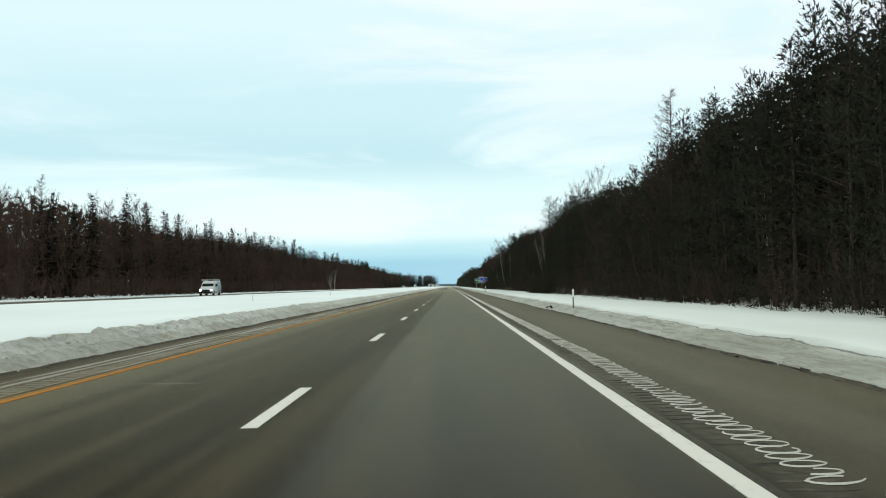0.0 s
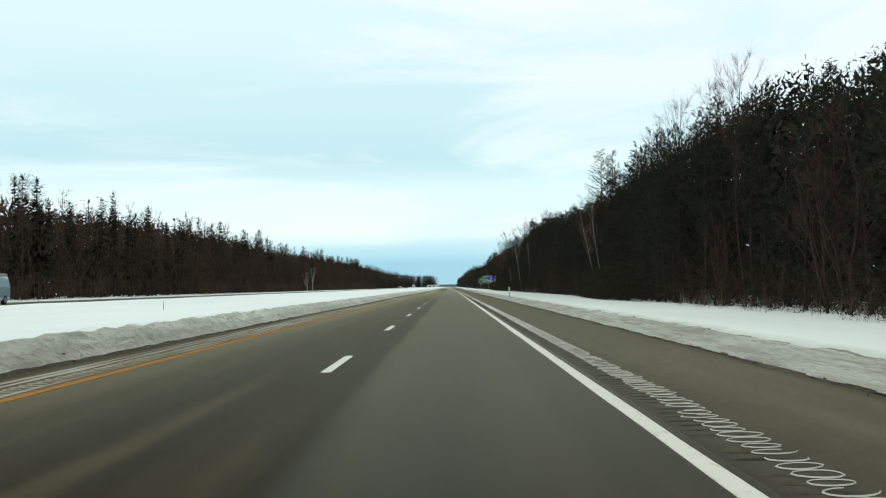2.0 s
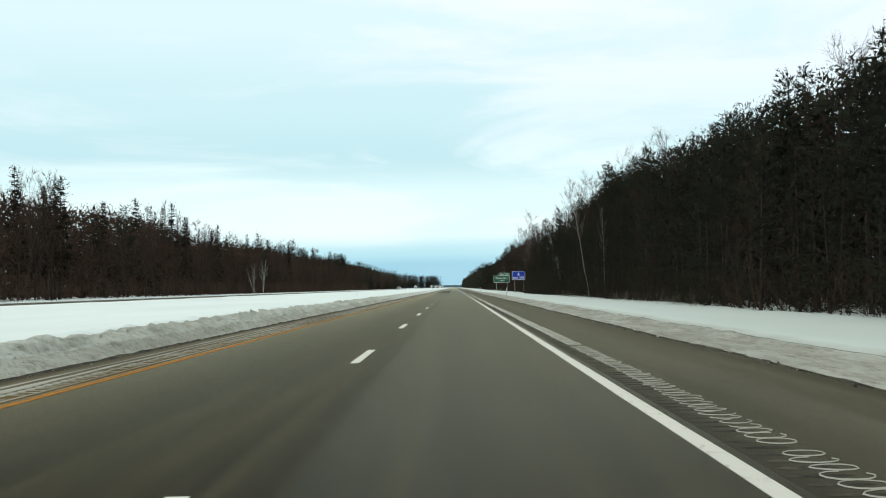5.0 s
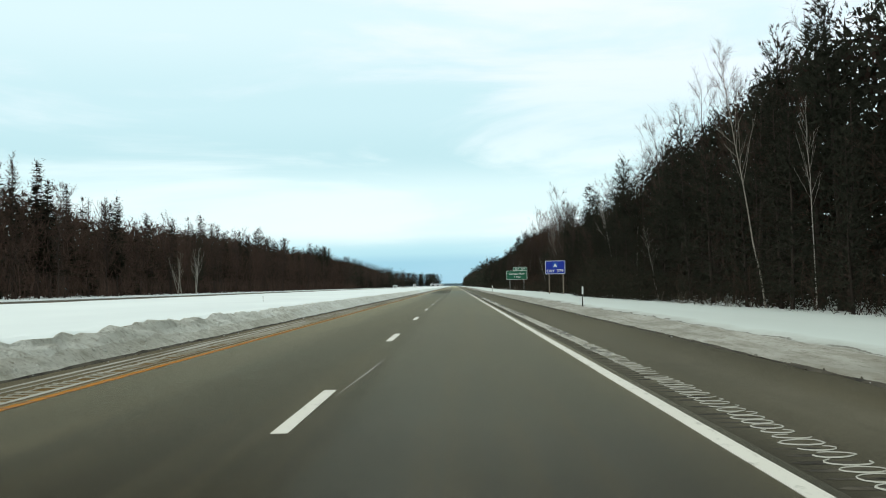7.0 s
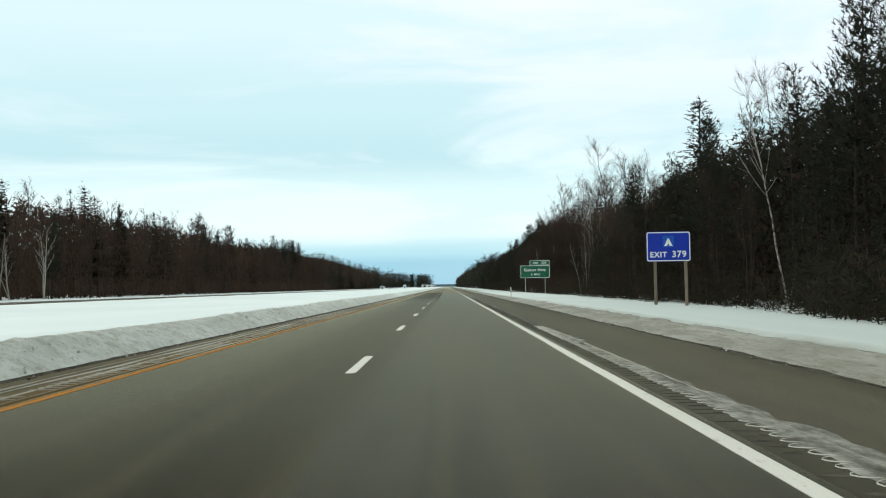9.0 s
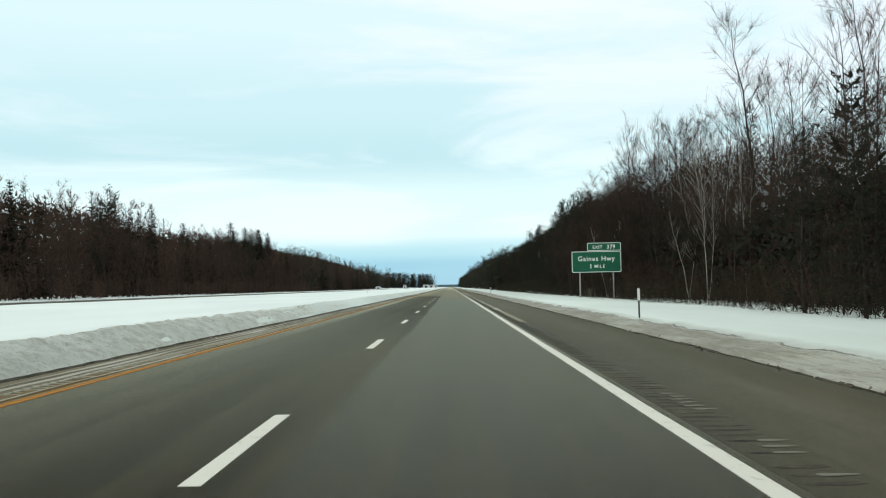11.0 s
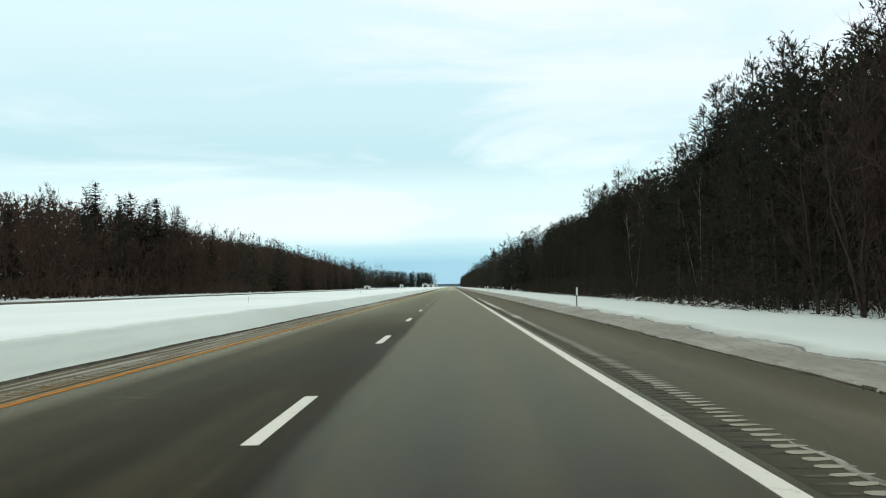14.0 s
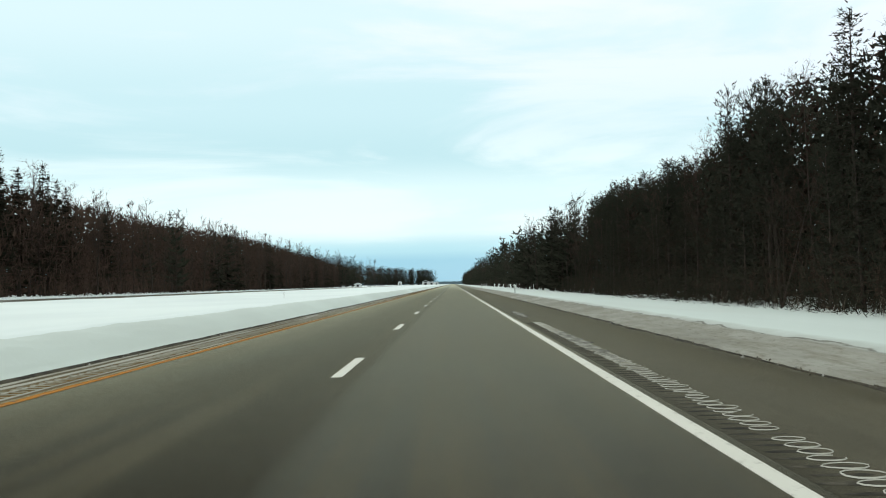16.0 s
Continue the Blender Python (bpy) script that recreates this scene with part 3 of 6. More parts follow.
# ---- rumble grooves, rimmed with packed snow ----
def rumble(name, label):
    """Milled grooves across the shoulder. Packed snow clings to each groove's rim, thicker on the near lip; where it has worn off a pale tongue is left in the groove."""
    rng = np.random.default_rng(3)
    V, F, I, n0 = [], [], [], 0
    seg = 12
    ang = np.arange(seg) / seg * 2 * math.pi
    a, b = np.arange(seg), (np.arange(seg) + 1) % seg
    for k in range(int(600 / 0.305)):
        y = -8 + k * 0.305
        fill = 0.5 + 0.8 * fractal(3, y * 0.045, 0.5, 3)
        thin = 346 < y < 420
        tongue = any(p < y < q for p, q in ((346, 420), (434, 440), (444, 529), (533, 544)))
        faded = 420 < y < 434
        if rng.random() < (0.35 if thin else 0.10 if faded else 0.03):
            continue
        cx = 2.405 + rng.normal(0, 0.012) + float(np.interp(y, [0, 150, 270, 420, 500, 590], [0.055, 0.055, 0.02, 0.01, 0.02, 0.04]))
        hw = rng.uniform(0.150, 0.185) * float(np.interp(y, [0, 150, 400, 600], [1.0, 1.0, 0.80, 0.85]))
        hd = rng.uniform(0.095, 0.150)
        slant = rng.normal(0.04, 0.05)
        wob = 1 + 0.06 * np.interp(ang, np.linspace(0, 2 * math.pi, 7), np.append(rng.normal(0, 1, 6), 0))
        if tongue:
            w = (0.42 if thin else 0.55) * hd * np.sign(np.sin(ang)) * np.abs(np.sin(ang)) ** 0.6 * (1.0 - 0.45 * np.cos(ang)) * wob
            V.append(np.concatenate([np.stack([cx + hw * wob * np.cos(ang), y + w + slant * hw * np.cos(ang), np.full(seg, 0.001)], 1), [(cx, y, 0.010)]]))
            F.append(np.stack([a, b, np.full(seg, seg), np.full(seg, seg)], 1) + n0)
            I.append(np.full(seg, 2 if thin else 1))
            n0 += seg + 1
            continue
        # the rim swells on the near lip and thins out on the far one
        rim = (0.006 + 0.015 * np.clip(-np.sin(ang + 0.5), 0, 1) + 0.004 * fill) * rng.uniform(0.8, 1.25) * float(np.interp(y, [30, 80], [1.5, 1.0]))
        ring = []
        for grow, z in ((-1, 0.0), (0, 0.007), (1, 0.0)):
            ring.append(np.stack([cx + (hw + grow * 0.6 * rim) * wob * np.cos(ang), y + (hd + grow * rim) * wob * np.sin(ang) + slant * hw * np.cos(ang), np.full(seg, z)], 1))
        keep = np.ones(seg, bool)
        if rng.random() < (0.6 if faded else 0.35):
            gap, wide = rng.uniform(0.2, 2.6), rng.uniform(0.3, 1.2)
            keep = np.abs((ang - gap + math.pi) % (2 * math.pi) - math.pi) > wide
        V.append(np.concatenate(ring))
        f = np.concatenate([np.stack([a, b, b + seg, a + seg], 1)[keep], np.stack([a + seg, b + seg, b + 2 * seg, a + 2 * seg], 1)[keep]])
        F.append(f + n0)
        I.append(np.full(len(f), int(faded)))
        n0 += 3 * seg
    q, w = np.concatenate(F), np.concatenate(I)
    two = q[:, 2] != q[:, 3]
    tri = np.concatenate([q[:, :3], q[two][:, [0, 2, 3]]])
    tagged(link(name, np.concatenate(V), tri, [ICE, MID_ICE, FAINT_ICE], np.concatenate([w, w[two]]), smooth=True), label, "rumble strip", kind="stuff")


rumble("rumble_strip", "rumble strip grooves rimmed with grey packed snow")
# grooves worn clean towards the lane: flat dark patches paint in their shade
rng = np.random.default_rng(14)
V, F = [], []
ang = np.arange(8) / 8 * 2 * math.pi
for k in range(int(600 / 0.305)):
    if rng.random() < 0.12:
        continue
    y = -8 + k * 0.305 + rng.normal(0, 0.01)
    hw, hd = rng.uniform(0.19, 0.26), rng.uniform(0.045, 0.080)
    F.append(np.array([[0, j, j + 1] for j in range(1, 7)]) + 8 * len(V))
    V.append(np.stack([2.28 + rng.normal(0, 0.01) + hw * np.cos(ang), y + hd * np.sin(ang), np.full(8, -0.002)], 1))
tagged(link("rumble_hollow", np.concatenate(V), np.concatenate(F), SLUSH), "flat dark patches painting the shade in the worn rumble grooves", "rumble strip", kind="stuff")
# on the median side only slanting tongues of snow are left in the grooves
rng = np.random.default_rng(12)
V, F = [], []
for k in range(int(640 / 0.305)):
    y = -8 + k * 0.305
    fill = 0.55 + 0.9 * fractal(4.4, y * 0.05, 1.5, 3)
    if rng.random() > 0.6 + 0.5 * fill:
        continue
    x0, x1 = -5.95 + rng.normal(0, 0.02), -5.62 + rng.normal(0, 0.04)
    w, s = rng.uniform(0.014, 0.035), rng.uniform(0.03, 0.10)
    n0 = 8 * len(V)
    V.append([(x0, y - w, 0.0), (x0, y + w, 0.0), (x1, y + s + 0.4 * w, 0.0), (x1, y + s - 0.4 * w, 0.0), (x0 + 0.02, y - 0.4 * w, 0.018), (x0 + 0.02, y + 0.4 * w, 0.018), (x1 - 0.02, y + s + 0.1 * w, 0.010), (x1 - 0.02, y + s - 0.1 * w, 0.010)])
    F += [tuple(n0 + i for i in q) for q in ((4, 7, 6, 5), (0, 3, 7, 4), (1, 5, 6, 2), (0, 4, 5, 1), (2, 6, 7, 3))]
tagged(link("median_rumble_strip", np.concatenate(V), F, MID_ICE), "rumble strip grooves along the median, streaked with snow", "rumble strip", kind="stuff")


# snow drifted over the rumble strip in long tongues
def drift(y0, y1, x0, x1, seed):
    n = int((y1 - y0) / 0.25)
    pts, faces = [], []
    for i in range(n + 1):
        y = y0 + (y1 - y0) * i / n
        e = math.sin(math.pi * min(1, max(0, i / n))) ** 0.5
        a = x0 + 0.05 * fractal(seed, y * 0.9, 0, 4) + 0.05 * math.sin(y * 20.6) + 0.12 * (1 - e)
        b = a + max(0.01, 0.95 * (x1 - x0) * e * (0.70 + 0.45 * fractal(seed + 5, y * 0.3, 0, 3) + 0.10 * fractal(seed + 9, y * 1.6, 0, 3)))
        for w, z in ((0, 0.0), (0.3, 0.016), (0.7, 0.019), (1, 0.0)):
            pts.append((a + (b - a) * w, y, 0.35 * z * e + 0.002))
    return pts, grid_faces(n + 1, 4)


P, F = [], []
for y0, y1, a, b, s in ((268, 276, 2.35, 2.75, 2), (283, 299, 2.3, 2.75, 3), (300, 313, 2.34, 2.88, 4), (316, 331, 2.32, 2.86, 5), (334, 342, 2.4, 2.8, 6), (262, 266, 2.3, 2.6, 7),
                        (372, 379, 2.35, 2.7, 8), (454, 466, 2.46, 2.58, 9), (485, 497, 2.42, 2.60, 13), (575, 586, 2.3, 2.8, 10), (596, 605, 2.3, 2.7, 11), (150, 156, 2.4, 2.7, 12)):
    p, f = drift(y0, y1, a, b, s)
    F.append(f + sum(len(k) for k in P))
    P.append(np.array(p))
tagged(link("snow_drift", np.concatenate(P), np.concatenate(F), SMEAR, smooth=True), "thin tongues of grey snow drifted across the shoulder", "snow", kind="stuff")
P, F = [], []
for k, (x0, y0, y1, w) in enumerate([(-6.14, -20, 700, 0.09), (-6.38, -20, 700, 0.05), (-5.86, 60, 700, 0.045), (-5.56, -20, 700, 0.03), (2.58, 318, 345, 0.02)]):
    n = int((y1 - y0) / 0.9)
    p = []
    for i in range(n + 1):
        y = y0 + (y1 - y0) * i / n
        a = x0 + 0.8 * w * fractal(2.2, y * 0.2, k, 4)
        b = max(0.004, 0.15 * w + w * max(0, 0.4 + 1.2 * fractal(6.2, y * 0.20, k, 5)))
        p += [(a - b, y, 0.0), (a - 0.5 * b, y, 0.010), (a + 0.5 * b, y, 0.010), (a + b, y, 0.0)]
    F.append(grid_faces(n + 1, 4) + sum(len(j) for j in P))
    P.append(np.array(p))
tagged(link("slush_ridge", np.concatenate(P), np.concatenate(F), GREY_ICE, smooth=True), "low ridges of frozen slush along the shoulders", "snow", kind="stuff")


# ---- painted lines ----
def strip(name, x, w, y0, y1, z, material, parent):
    rng = np.random.default_rng(int(abs(x * 100)))
    n = int((y1 - y0) / 2.0)
    y = np.linspace(y0, y1, n + 1)
    l, r = x - w / 2 + rng.normal(0, 0.003, n + 1), x + w / 2 + rng.normal(0, 0.003, n + 1)
    v = np.stack([np.stack([l, y, 0 * y + z - 0.007], 1), np.stack([l, y, 0 * y + z], 1), np.stack([r, y, 0 * y + z], 1), np.stack([r, y, 0 * y + z - 0.007], 1)], 1).reshape(-1, 3)
    return link(name, v, grid_faces(n + 1, 4), material, parent=parent)


strip("edge_line", 1.84, 0.165, -40, 1200, 0.005, WHITE_PAINT, road)
strip("edge_line", 1.84, 0.165, 1200, 4400, 0.005, WHITE_PAINT, road)
strip("median_line", -5.30, 0.14, -40, 1200, 0.005, YELLOW_PAINT, road)
strip("median_line", -5.30, 0.14, 1200, 4400, 0.005, YELLOW_PAINT, road)
dash_mesh = None
for k in range(-3, 110):
    if dash_mesh is None:
        bm = box_bm(-0.078, 0.078, 0.0, 3.81, -0.003, 0.005)
        bmesh.ops.subdivide_edges(bm, edges=[e for e in bm.edges if e.calc_length() > 3], cuts=6)
        dash_mesh = part("lane_dash", bm, WHITE_PAINT, road)
        dash = dash_mesh
    else:
        dash = new("lane_dash", dash_mesh.data)
        dash.parent = road
    dash.matrix_basis = pose(-1.84, 9.3 + 15.24 * k, 0)
for k in range(0, 70):
    d = new("lane_dash", dash_mesh.data)
    d.parent = opposite
    d.matrix_basis = pose(-34.6, 12.0 + 15.24 * k, 0.58)
strip("edge_line", -30.6, 0.16, -40, 2000, 0.585, YELLOW_PAINT, opposite)
strip("edge_line", -38.2, 0.16, -40, 2000, 0.585, WHITE_PAINT, opposite)


# thin salt streaks and a scraped line on the lanes
streaks = []
for x0, y0, x1, y1, w in ((-4.5, 447.6, -2.6, 448.0, 0.035), (-4.9, 14.2, -3.4, 14.0, 0.05), (-4.6, 456.5, -2.3, 456.2, 0.03), (-1.70, 256.2, -1.52, 262.5, 0.035), (-3.2, 500.8, -4.9, 501.3, 0.03)):
    d = Vector((x1 - x0, y1 - y0, 0))
    p = Vector((-d.y, d.x, 0)).normalized() * w / 2
    a, b = Vector((x0, y0, 0.003)), Vector((x1, y1, 0.003))
    mid = (a + b) / 2 + p * random.uniform(-1, 1)
    streaks.append([a - p * 0.3, mid - p, b - p * 0.3, b + p * 0.3, mid + p, a + p * 0.3])
tagged(link("salt_streak", [v for q in streaks for v in q], [[6 * k + i for i in f] for k in range(len(streaks)) for f in ((0, 1, 4, 5), (1, 2, 3, 4))], GREY_ICE), "thin pale streaks of salt scraped across the lanes", "stain", kind="stuff")


# ---- trees ----
class Shape:
    """Gathers points and triangles of one part."""

    def __init__(self):
        self.v, self.f, self.n = [], [], 0

    def add(self, v, f):
        self.v.append(np.asarray(v, np.float32))
        self.f.append(np.asarray(f, np.int32) + self.n)
        self.n += len(v)

    def tube(self, pts, radii, sides=5):
        pts = np.asarray(pts, float)
        n = len(pts)
        way = np.gradient(pts, axis=0)
        way /= np.linalg.norm(way, axis=1, keepdims=True) + 1e-9
        ref = np.where(np.abs(way[:, 2:3]) > 0.9, np.array([[1.0, 0, 0]]), np.array([[0, 0, 1.0]]))
        a = np.cross(way, ref)
        a /= np.linalg.norm(a, axis=1, keepdims=True) + 1e-9
        b = np.cross(way, a)
        ang = np.arange(sides) / sides * 2 * math.pi
        ring = pts[:, None] + np.asarray(radii)[:, None, None] * (np.cos(ang)[None, :, None] * a[:, None] + np.sin(ang)[None, :, None] * b[:, None])
        i = np.arange(n - 1)[:, None] * sides
        j, k = np.arange(sides)[None], (np.arange(sides)[None] + 1) % sides
        q = np.stack([i + j, i + k, i + k + sides, i + j + sides], -1).reshape(-1, 4)
        self.add(ring.reshape(-1, 3), np.concatenate([q[:, [0, 1, 2]], q[:, [0, 2, 3]]]))

    def blades(self, root, way, width, rng):
        """Slim triangles from root points along way vectors."""
        root, way = np.asarray(root, float), np.asarray(way, float)
        n = len(root)
        if not n:
            return
        side = np.cross(way, rng.normal(0, 1, (n, 3)))
        side /= np.linalg.norm(side, axis=1, keepdims=True) + 1e-9
        side *= np.broadcast_to(np.asarray(width), (n,))[:, None] / 2
        v = np.stack([root - side, root + side, root + way], 1).reshape(-1, 3)
        self.add(v, np.arange(3 * n).reshape(-1, 3))

    def arrays(self):
        return np.concatenate(self.v), np.concatenate(self.f)


def unit(v):
    return v / (np.linalg.norm(v, axis=-1, keepdims=True) + 1e-9)


def trunk_line(rng, h, wander, steps=9):
    z = np.linspace(0, h, steps)
    bend = np.cumsum(rng.normal(0, wander, (steps, 2)), 0)
    bend -= bend[0]
    return np.column_stack([bend, z])


def conifer(seed, h=14.0, kind="pine", whorls=22, per=5, shoots=7, tuft=8, needle=(0.30, 0.06), first=0.02, reach=0.30, heart=220, plate=1.0, core=0.30):
    """A conifer in whorls of boughs. Each bough is a thin plate with shoots on it, each shoot a brush of needles:
    upright tufts on a pine, drooping fringes on a spruce. Returns wood and needles."""
    rng = np.random.default_rng(seed)
    wood, leaf = Shape(), Shape()
    pine = kind == "pine"
    line = trunk_line(rng, h, 0.06 if pine else 0.02, 9 if whorls > 14 else 4)
    wood.tube(line, np.linspace(0.0125 * h, 0.012, len(line)), 5 if whorls > 14 else 3)
    n = whorls * per
    tier = np.repeat(np.arange(whorls), per)
    t = np.clip(first + (0.985 - first) * (tier + rng.normal(0.5, 0.4 if pine else 0.3, n)) / whorls, first, 0.985)
    yaw = rng.uniform(0, 2 * math.pi, n)
    out = np.stack([np.cos(yaw), np.sin(yaw), 0 * yaw], 1)
    side = np.stack([-np.sin(yaw), np.cos(yaw), 0 * yaw], 1)
    at = np.stack([np.interp(t * h, line[:, 2], line[:, k]) for k in range(3)], 1)
    wave = rng.uniform(0.80, 1.10, whorls)[tier] * rng.uniform(0.70, 1.08, n)
    if pine:
        span = h * reach * (1 - t) ** rng.uniform(0.68, 0.86) * (0.7 + 0.3 * np.minimum(1, t / 0.25)) * wave + 0.30
        up0, up1 = rng.uniform(-0.12, 0.10, n) + 0.34 * t, rng.uniform(0.20, 0.55, n)
    else:
        span = h * reach * (1 - t) ** 0.88 * wave + 0.13
        up0, up1 = rng.uniform(-0.60, -0.05, n) + 0.6 * t ** 3, rng.uniform(0.10, 0.45, n)
    up = np.array([0, 0, 1.0])

    def along(i, w):
        return at[i] + span[i][:, None] * (out[i] * w[:, None] + up * (up0[i] * w + up1[i] * w * w * 0.6)[:, None])

    # the bough's own plate: a slim kite that closes the crown
    i = np.arange(n)
    broad = plate * (span * (rng.uniform(0.13, 0.20, n) if pine else rng.uniform(0.20, 0.30, n)) + 0.03)
    mid = along(i, np.full(n, 0.5))
    drop = up * (0.10 * span)[:, None]
    if plate:
        v = np.stack([at, mid - side * broad[:, None] - drop, along(i, np.full(n, 0.97)), mid + side * broad[:, None] - drop], 1).reshape(-1, 3)
        q = 4 * i[:, None]
        leaf.add(v, np.concatenate([q + [0, 1, 2], q + [0, 2, 3]]))
    else:
        wood.blades(at, along(i, np.full(n, 0.92)) - at, 0.025 + 0.015 * span, rng)
    # shoots along both sides of the bough, more on the longer ones
    count = np.maximum(2 if plate else 4 if pine else 3, (shoots * span / span.mean()).astype(int))
    i = np.repeat(i, count)
    m = len(i)
    w = (0.18 + 0.80 * rng.random(m) ** 0.75) if pine else (0.08 + 0.90 * rng.random(m))
    lean = rng.uniform(-1.0, 1.0, m)
    root = along(i, w) + side[i] * (lean * span[i] * (0.34 if pine else 0.50) * (1.12 - w))[:, None] + rng.normal(0, 1, (m, 3)) * [0.07, 0.07, 0.03 + 0.012 * h]
    if pine:
        axis = unit(0.55 * out[i] + 0.45 * side[i] * lean[:, None] + up * rng.uniform(0.45, 1.15, m)[:, None] + rng.normal(0, 0.16, (m, 3)))
    else:
        axis = unit(0.95 * out[i] + 0.75 * side[i] * lean[:, None] + up * (rng.uniform(-0.45, 0.15, m) + 0.8 * t[i] ** 4)[:, None] + rng.normal(0, 0.30, (m, 3)))
    long = needle[0] * rng.uniform(0.9, 1.8, m)
    j = np.repeat(np.arange(m), tuft)
    k = len(j)
    foot = root[j] + axis[j] * (long[j] * rng.random(k) * 1.05)[:, None]
    aim = unit(axis[j] + rng.normal(0, 0.42 if pine else 0.30, (k, 3)))
    leaf.blades(foot, aim * (needle[0] * rng.uniform(0.7, 1.25, k))[:, None], needle[1] * rng.uniform(0.7, 1.3, k), rng)
    # the shaded heart of the crown
    c = rng.integers(0, int(n * 0.85), heart)
    spot = along(c, rng.uniform(0.0, 0.55, heart))
    leaf.blades(spot, unit(rng.normal(0, 1, (heart, 3)) + out[c] * 0.4) * rng.uniform(0.5, 1.0, (heart, 1)) * np.minimum(1.2 if plate else 0.55, 0.5 * span[c])[:, None], core, rng)
    tip = np.repeat(line[-1:], 9, 0)
    leaf.blades(tip - [0, 0, 0.5] + rng.normal(0, 0.03, (9, 3)), unit(rng.normal(0, 0.26, (9, 3)) + [0, 0, 1.2]) * rng.uniform(0.35, 0.75, (9, 1)), 0.08, rng)
    return wood.arrays(), leaf.arrays()


def bare_tree(seed, h=14.0, spread=0.30, first=0.35, twigs=900, stems=1, lean=0.06, upright=0.7, thick=0.011, width=0.020, shoot=0.034):
    """A leafless broadleaf tree: trunk and limbs as wood, fine shoots as twigs."""
    rng = np.random.default_rng(seed)
    wood, fine = Shape(), Shape()
    ends = []
    for s in range(stems):
        hh = h * (1 if s == 0 else rng.uniform(0.75, 0.98))
        line = trunk_line(rng, hh, 0.09, 9 if twigs > 300 else 5)
        tilt = rng.normal(0, lean, 2) + (rng.normal(0, 0.09, 2) if stems > 1 else 0)
        line[:, :2] += line[:, 2:3] * tilt
        wood.tube(line, np.linspace(thick * hh, 0.010, len(line)) * (1 if s == 0 else 0.8), 5 if twigs > 300 else 3)
        n = int((8 if twigs < 300 else 13) + hh * 0.9 / stems)
        for i in range(n):
            t = first + (0.97 - first) * (i + rng.random()) / n
            at = np.array([np.interp(t * hh, line[:, 2], line[:, k]) for k in range(3)])
            yaw = rng.uniform(0, 2 * math.pi)
            reach = hh * spread * (1.05 - t) ** 0.6 * rng.uniform(0.45, 1.0)
            out = np.array([math.cos(yaw), math.sin(yaw), upright * rng.uniform(0.6, 1.5)])
            sag = rng.normal(0, 0.12, 3)
            w = np.linspace(0, 1, 4)[:, None]
            limb = at + reach * (out * w + (sag + [0, 0, 0.25]) * w * w)
            if twigs > 300:
                wood.tube(limb, np.linspace(0.40 * thick * hh * (1.1 - t), 0.008, 4), 3)
            else:
                wood.blades(limb[:1], limb[-1:] - at, 0.9 * thick * hh * (1.1 - t), rng)
            u = rng.uniform(0.3, 1.0, (6, 1))
            p = at + reach * (out * u + (sag + [0, 0, 0.25]) * u * u)
            d = unit(out + rng.normal(0, 0.75, (6, 3)) + [0, 0, 0.35]) * reach * rng.uniform(0.25, 0.55, (6, 1))
            wood.blades(p, d, shoot, rng)
            ends += list(zip(p, d))
    ends_p, ends_d = np.array([e[0] for e in ends]), np.array([e[1] for e in ends])
    pick = rng.integers(0, len(ends), twigs)
    u = rng.uniform(0.15, 1.0, (twigs, 1))
    root = ends_p[pick] + ends_d[pick] * u
    way = unit(unit(ends_d[pick]) + rng.normal(0, 0.55, (twigs, 3)) + [0, 0, 0.3]) * rng.uniform(0.35, 1.0, (twigs, 1)) * h / 14
    fine.blades(root, way, width, rng)
    return wood.arrays(), fine.arrays()


def larch(seed, h=17.0):
    """A bare larch: a straight stem with slender level branches and short hanging shoots."""
    rng = np.random.default_rng(seed)
    wood, fine = Shape(), Shape()
    line = trunk_line(rng, h, 0.03)
    wood.tube(line, np.linspace(0.010 * h, 0.012, len(line)), 6)
    for i in range(int(h * 7)):
        t = 0.25 + 0.74 * (i + rng.random()) / int(h * 7)
        at = np.array([np.interp(t * h, line[:, 2], line[:, k]) for k in range(3)])
        yaw, reach = rng.uniform(0, 2 * math.pi), h * 0.33 * (1.03 - t) ** 0.85 * rng.uniform(0.5, 1.1)
        out = np.array([math.cos(yaw), math.sin(yaw), rng.uniform(-0.1, 0.3)])
        w = np.linspace(0, 1, 3)[:, None]
        wood.tube(at + reach * (out * w + np.array([0, 0, 0.40]) * w * w), [0.026, 0.018, 0.009], 3)
        m = int(8 + reach * 13)
        u = rng.uniform(0.15, 1.0, (m, 1))
        root = at + reach * (out * u + np.array([0, 0, 0.40]) * u * u)
        fine.blades(root, unit(out * 0.6 + rng.normal(0, 0.6, (m, 3))) * rng.uniform(0.20, 0.55, (m, 1)), 0.030, rng)
    return wood.arrays(), fine.arrays()


def shrub(seed, h=3.0, stems=9, twigs=120):
    rng = np.random.default_rng(seed)
    s = Shape()
    base = rng.normal(0, 0.35, (stems, 3)) * [1, 1, 0]
    way = unit(rng.normal(0, 0.28, (stems, 3)) + [0, 0, 1]) * h * rng.uniform(0.5, 1.0, (stems, 1))
    for b, d in zip(base, way):
        s.tube([b, b + 0.5 * d + rng.normal(0, 0.06, 3), b + d], [0.016, 0.011, 0.005], 3)
    pick, u = rng.integers(0, stems, twigs), rng.uniform(0.2, 1.0, (twigs, 1))
    s.blades(base[pick] + way[pick] * u, unit(unit(way[pick]) + rng.normal(0, 0.6, (twigs, 3))) * rng.uniform(0.25, 0.8, (twigs, 1)) * h / 3, 0.020, rng)
    return s.arrays()


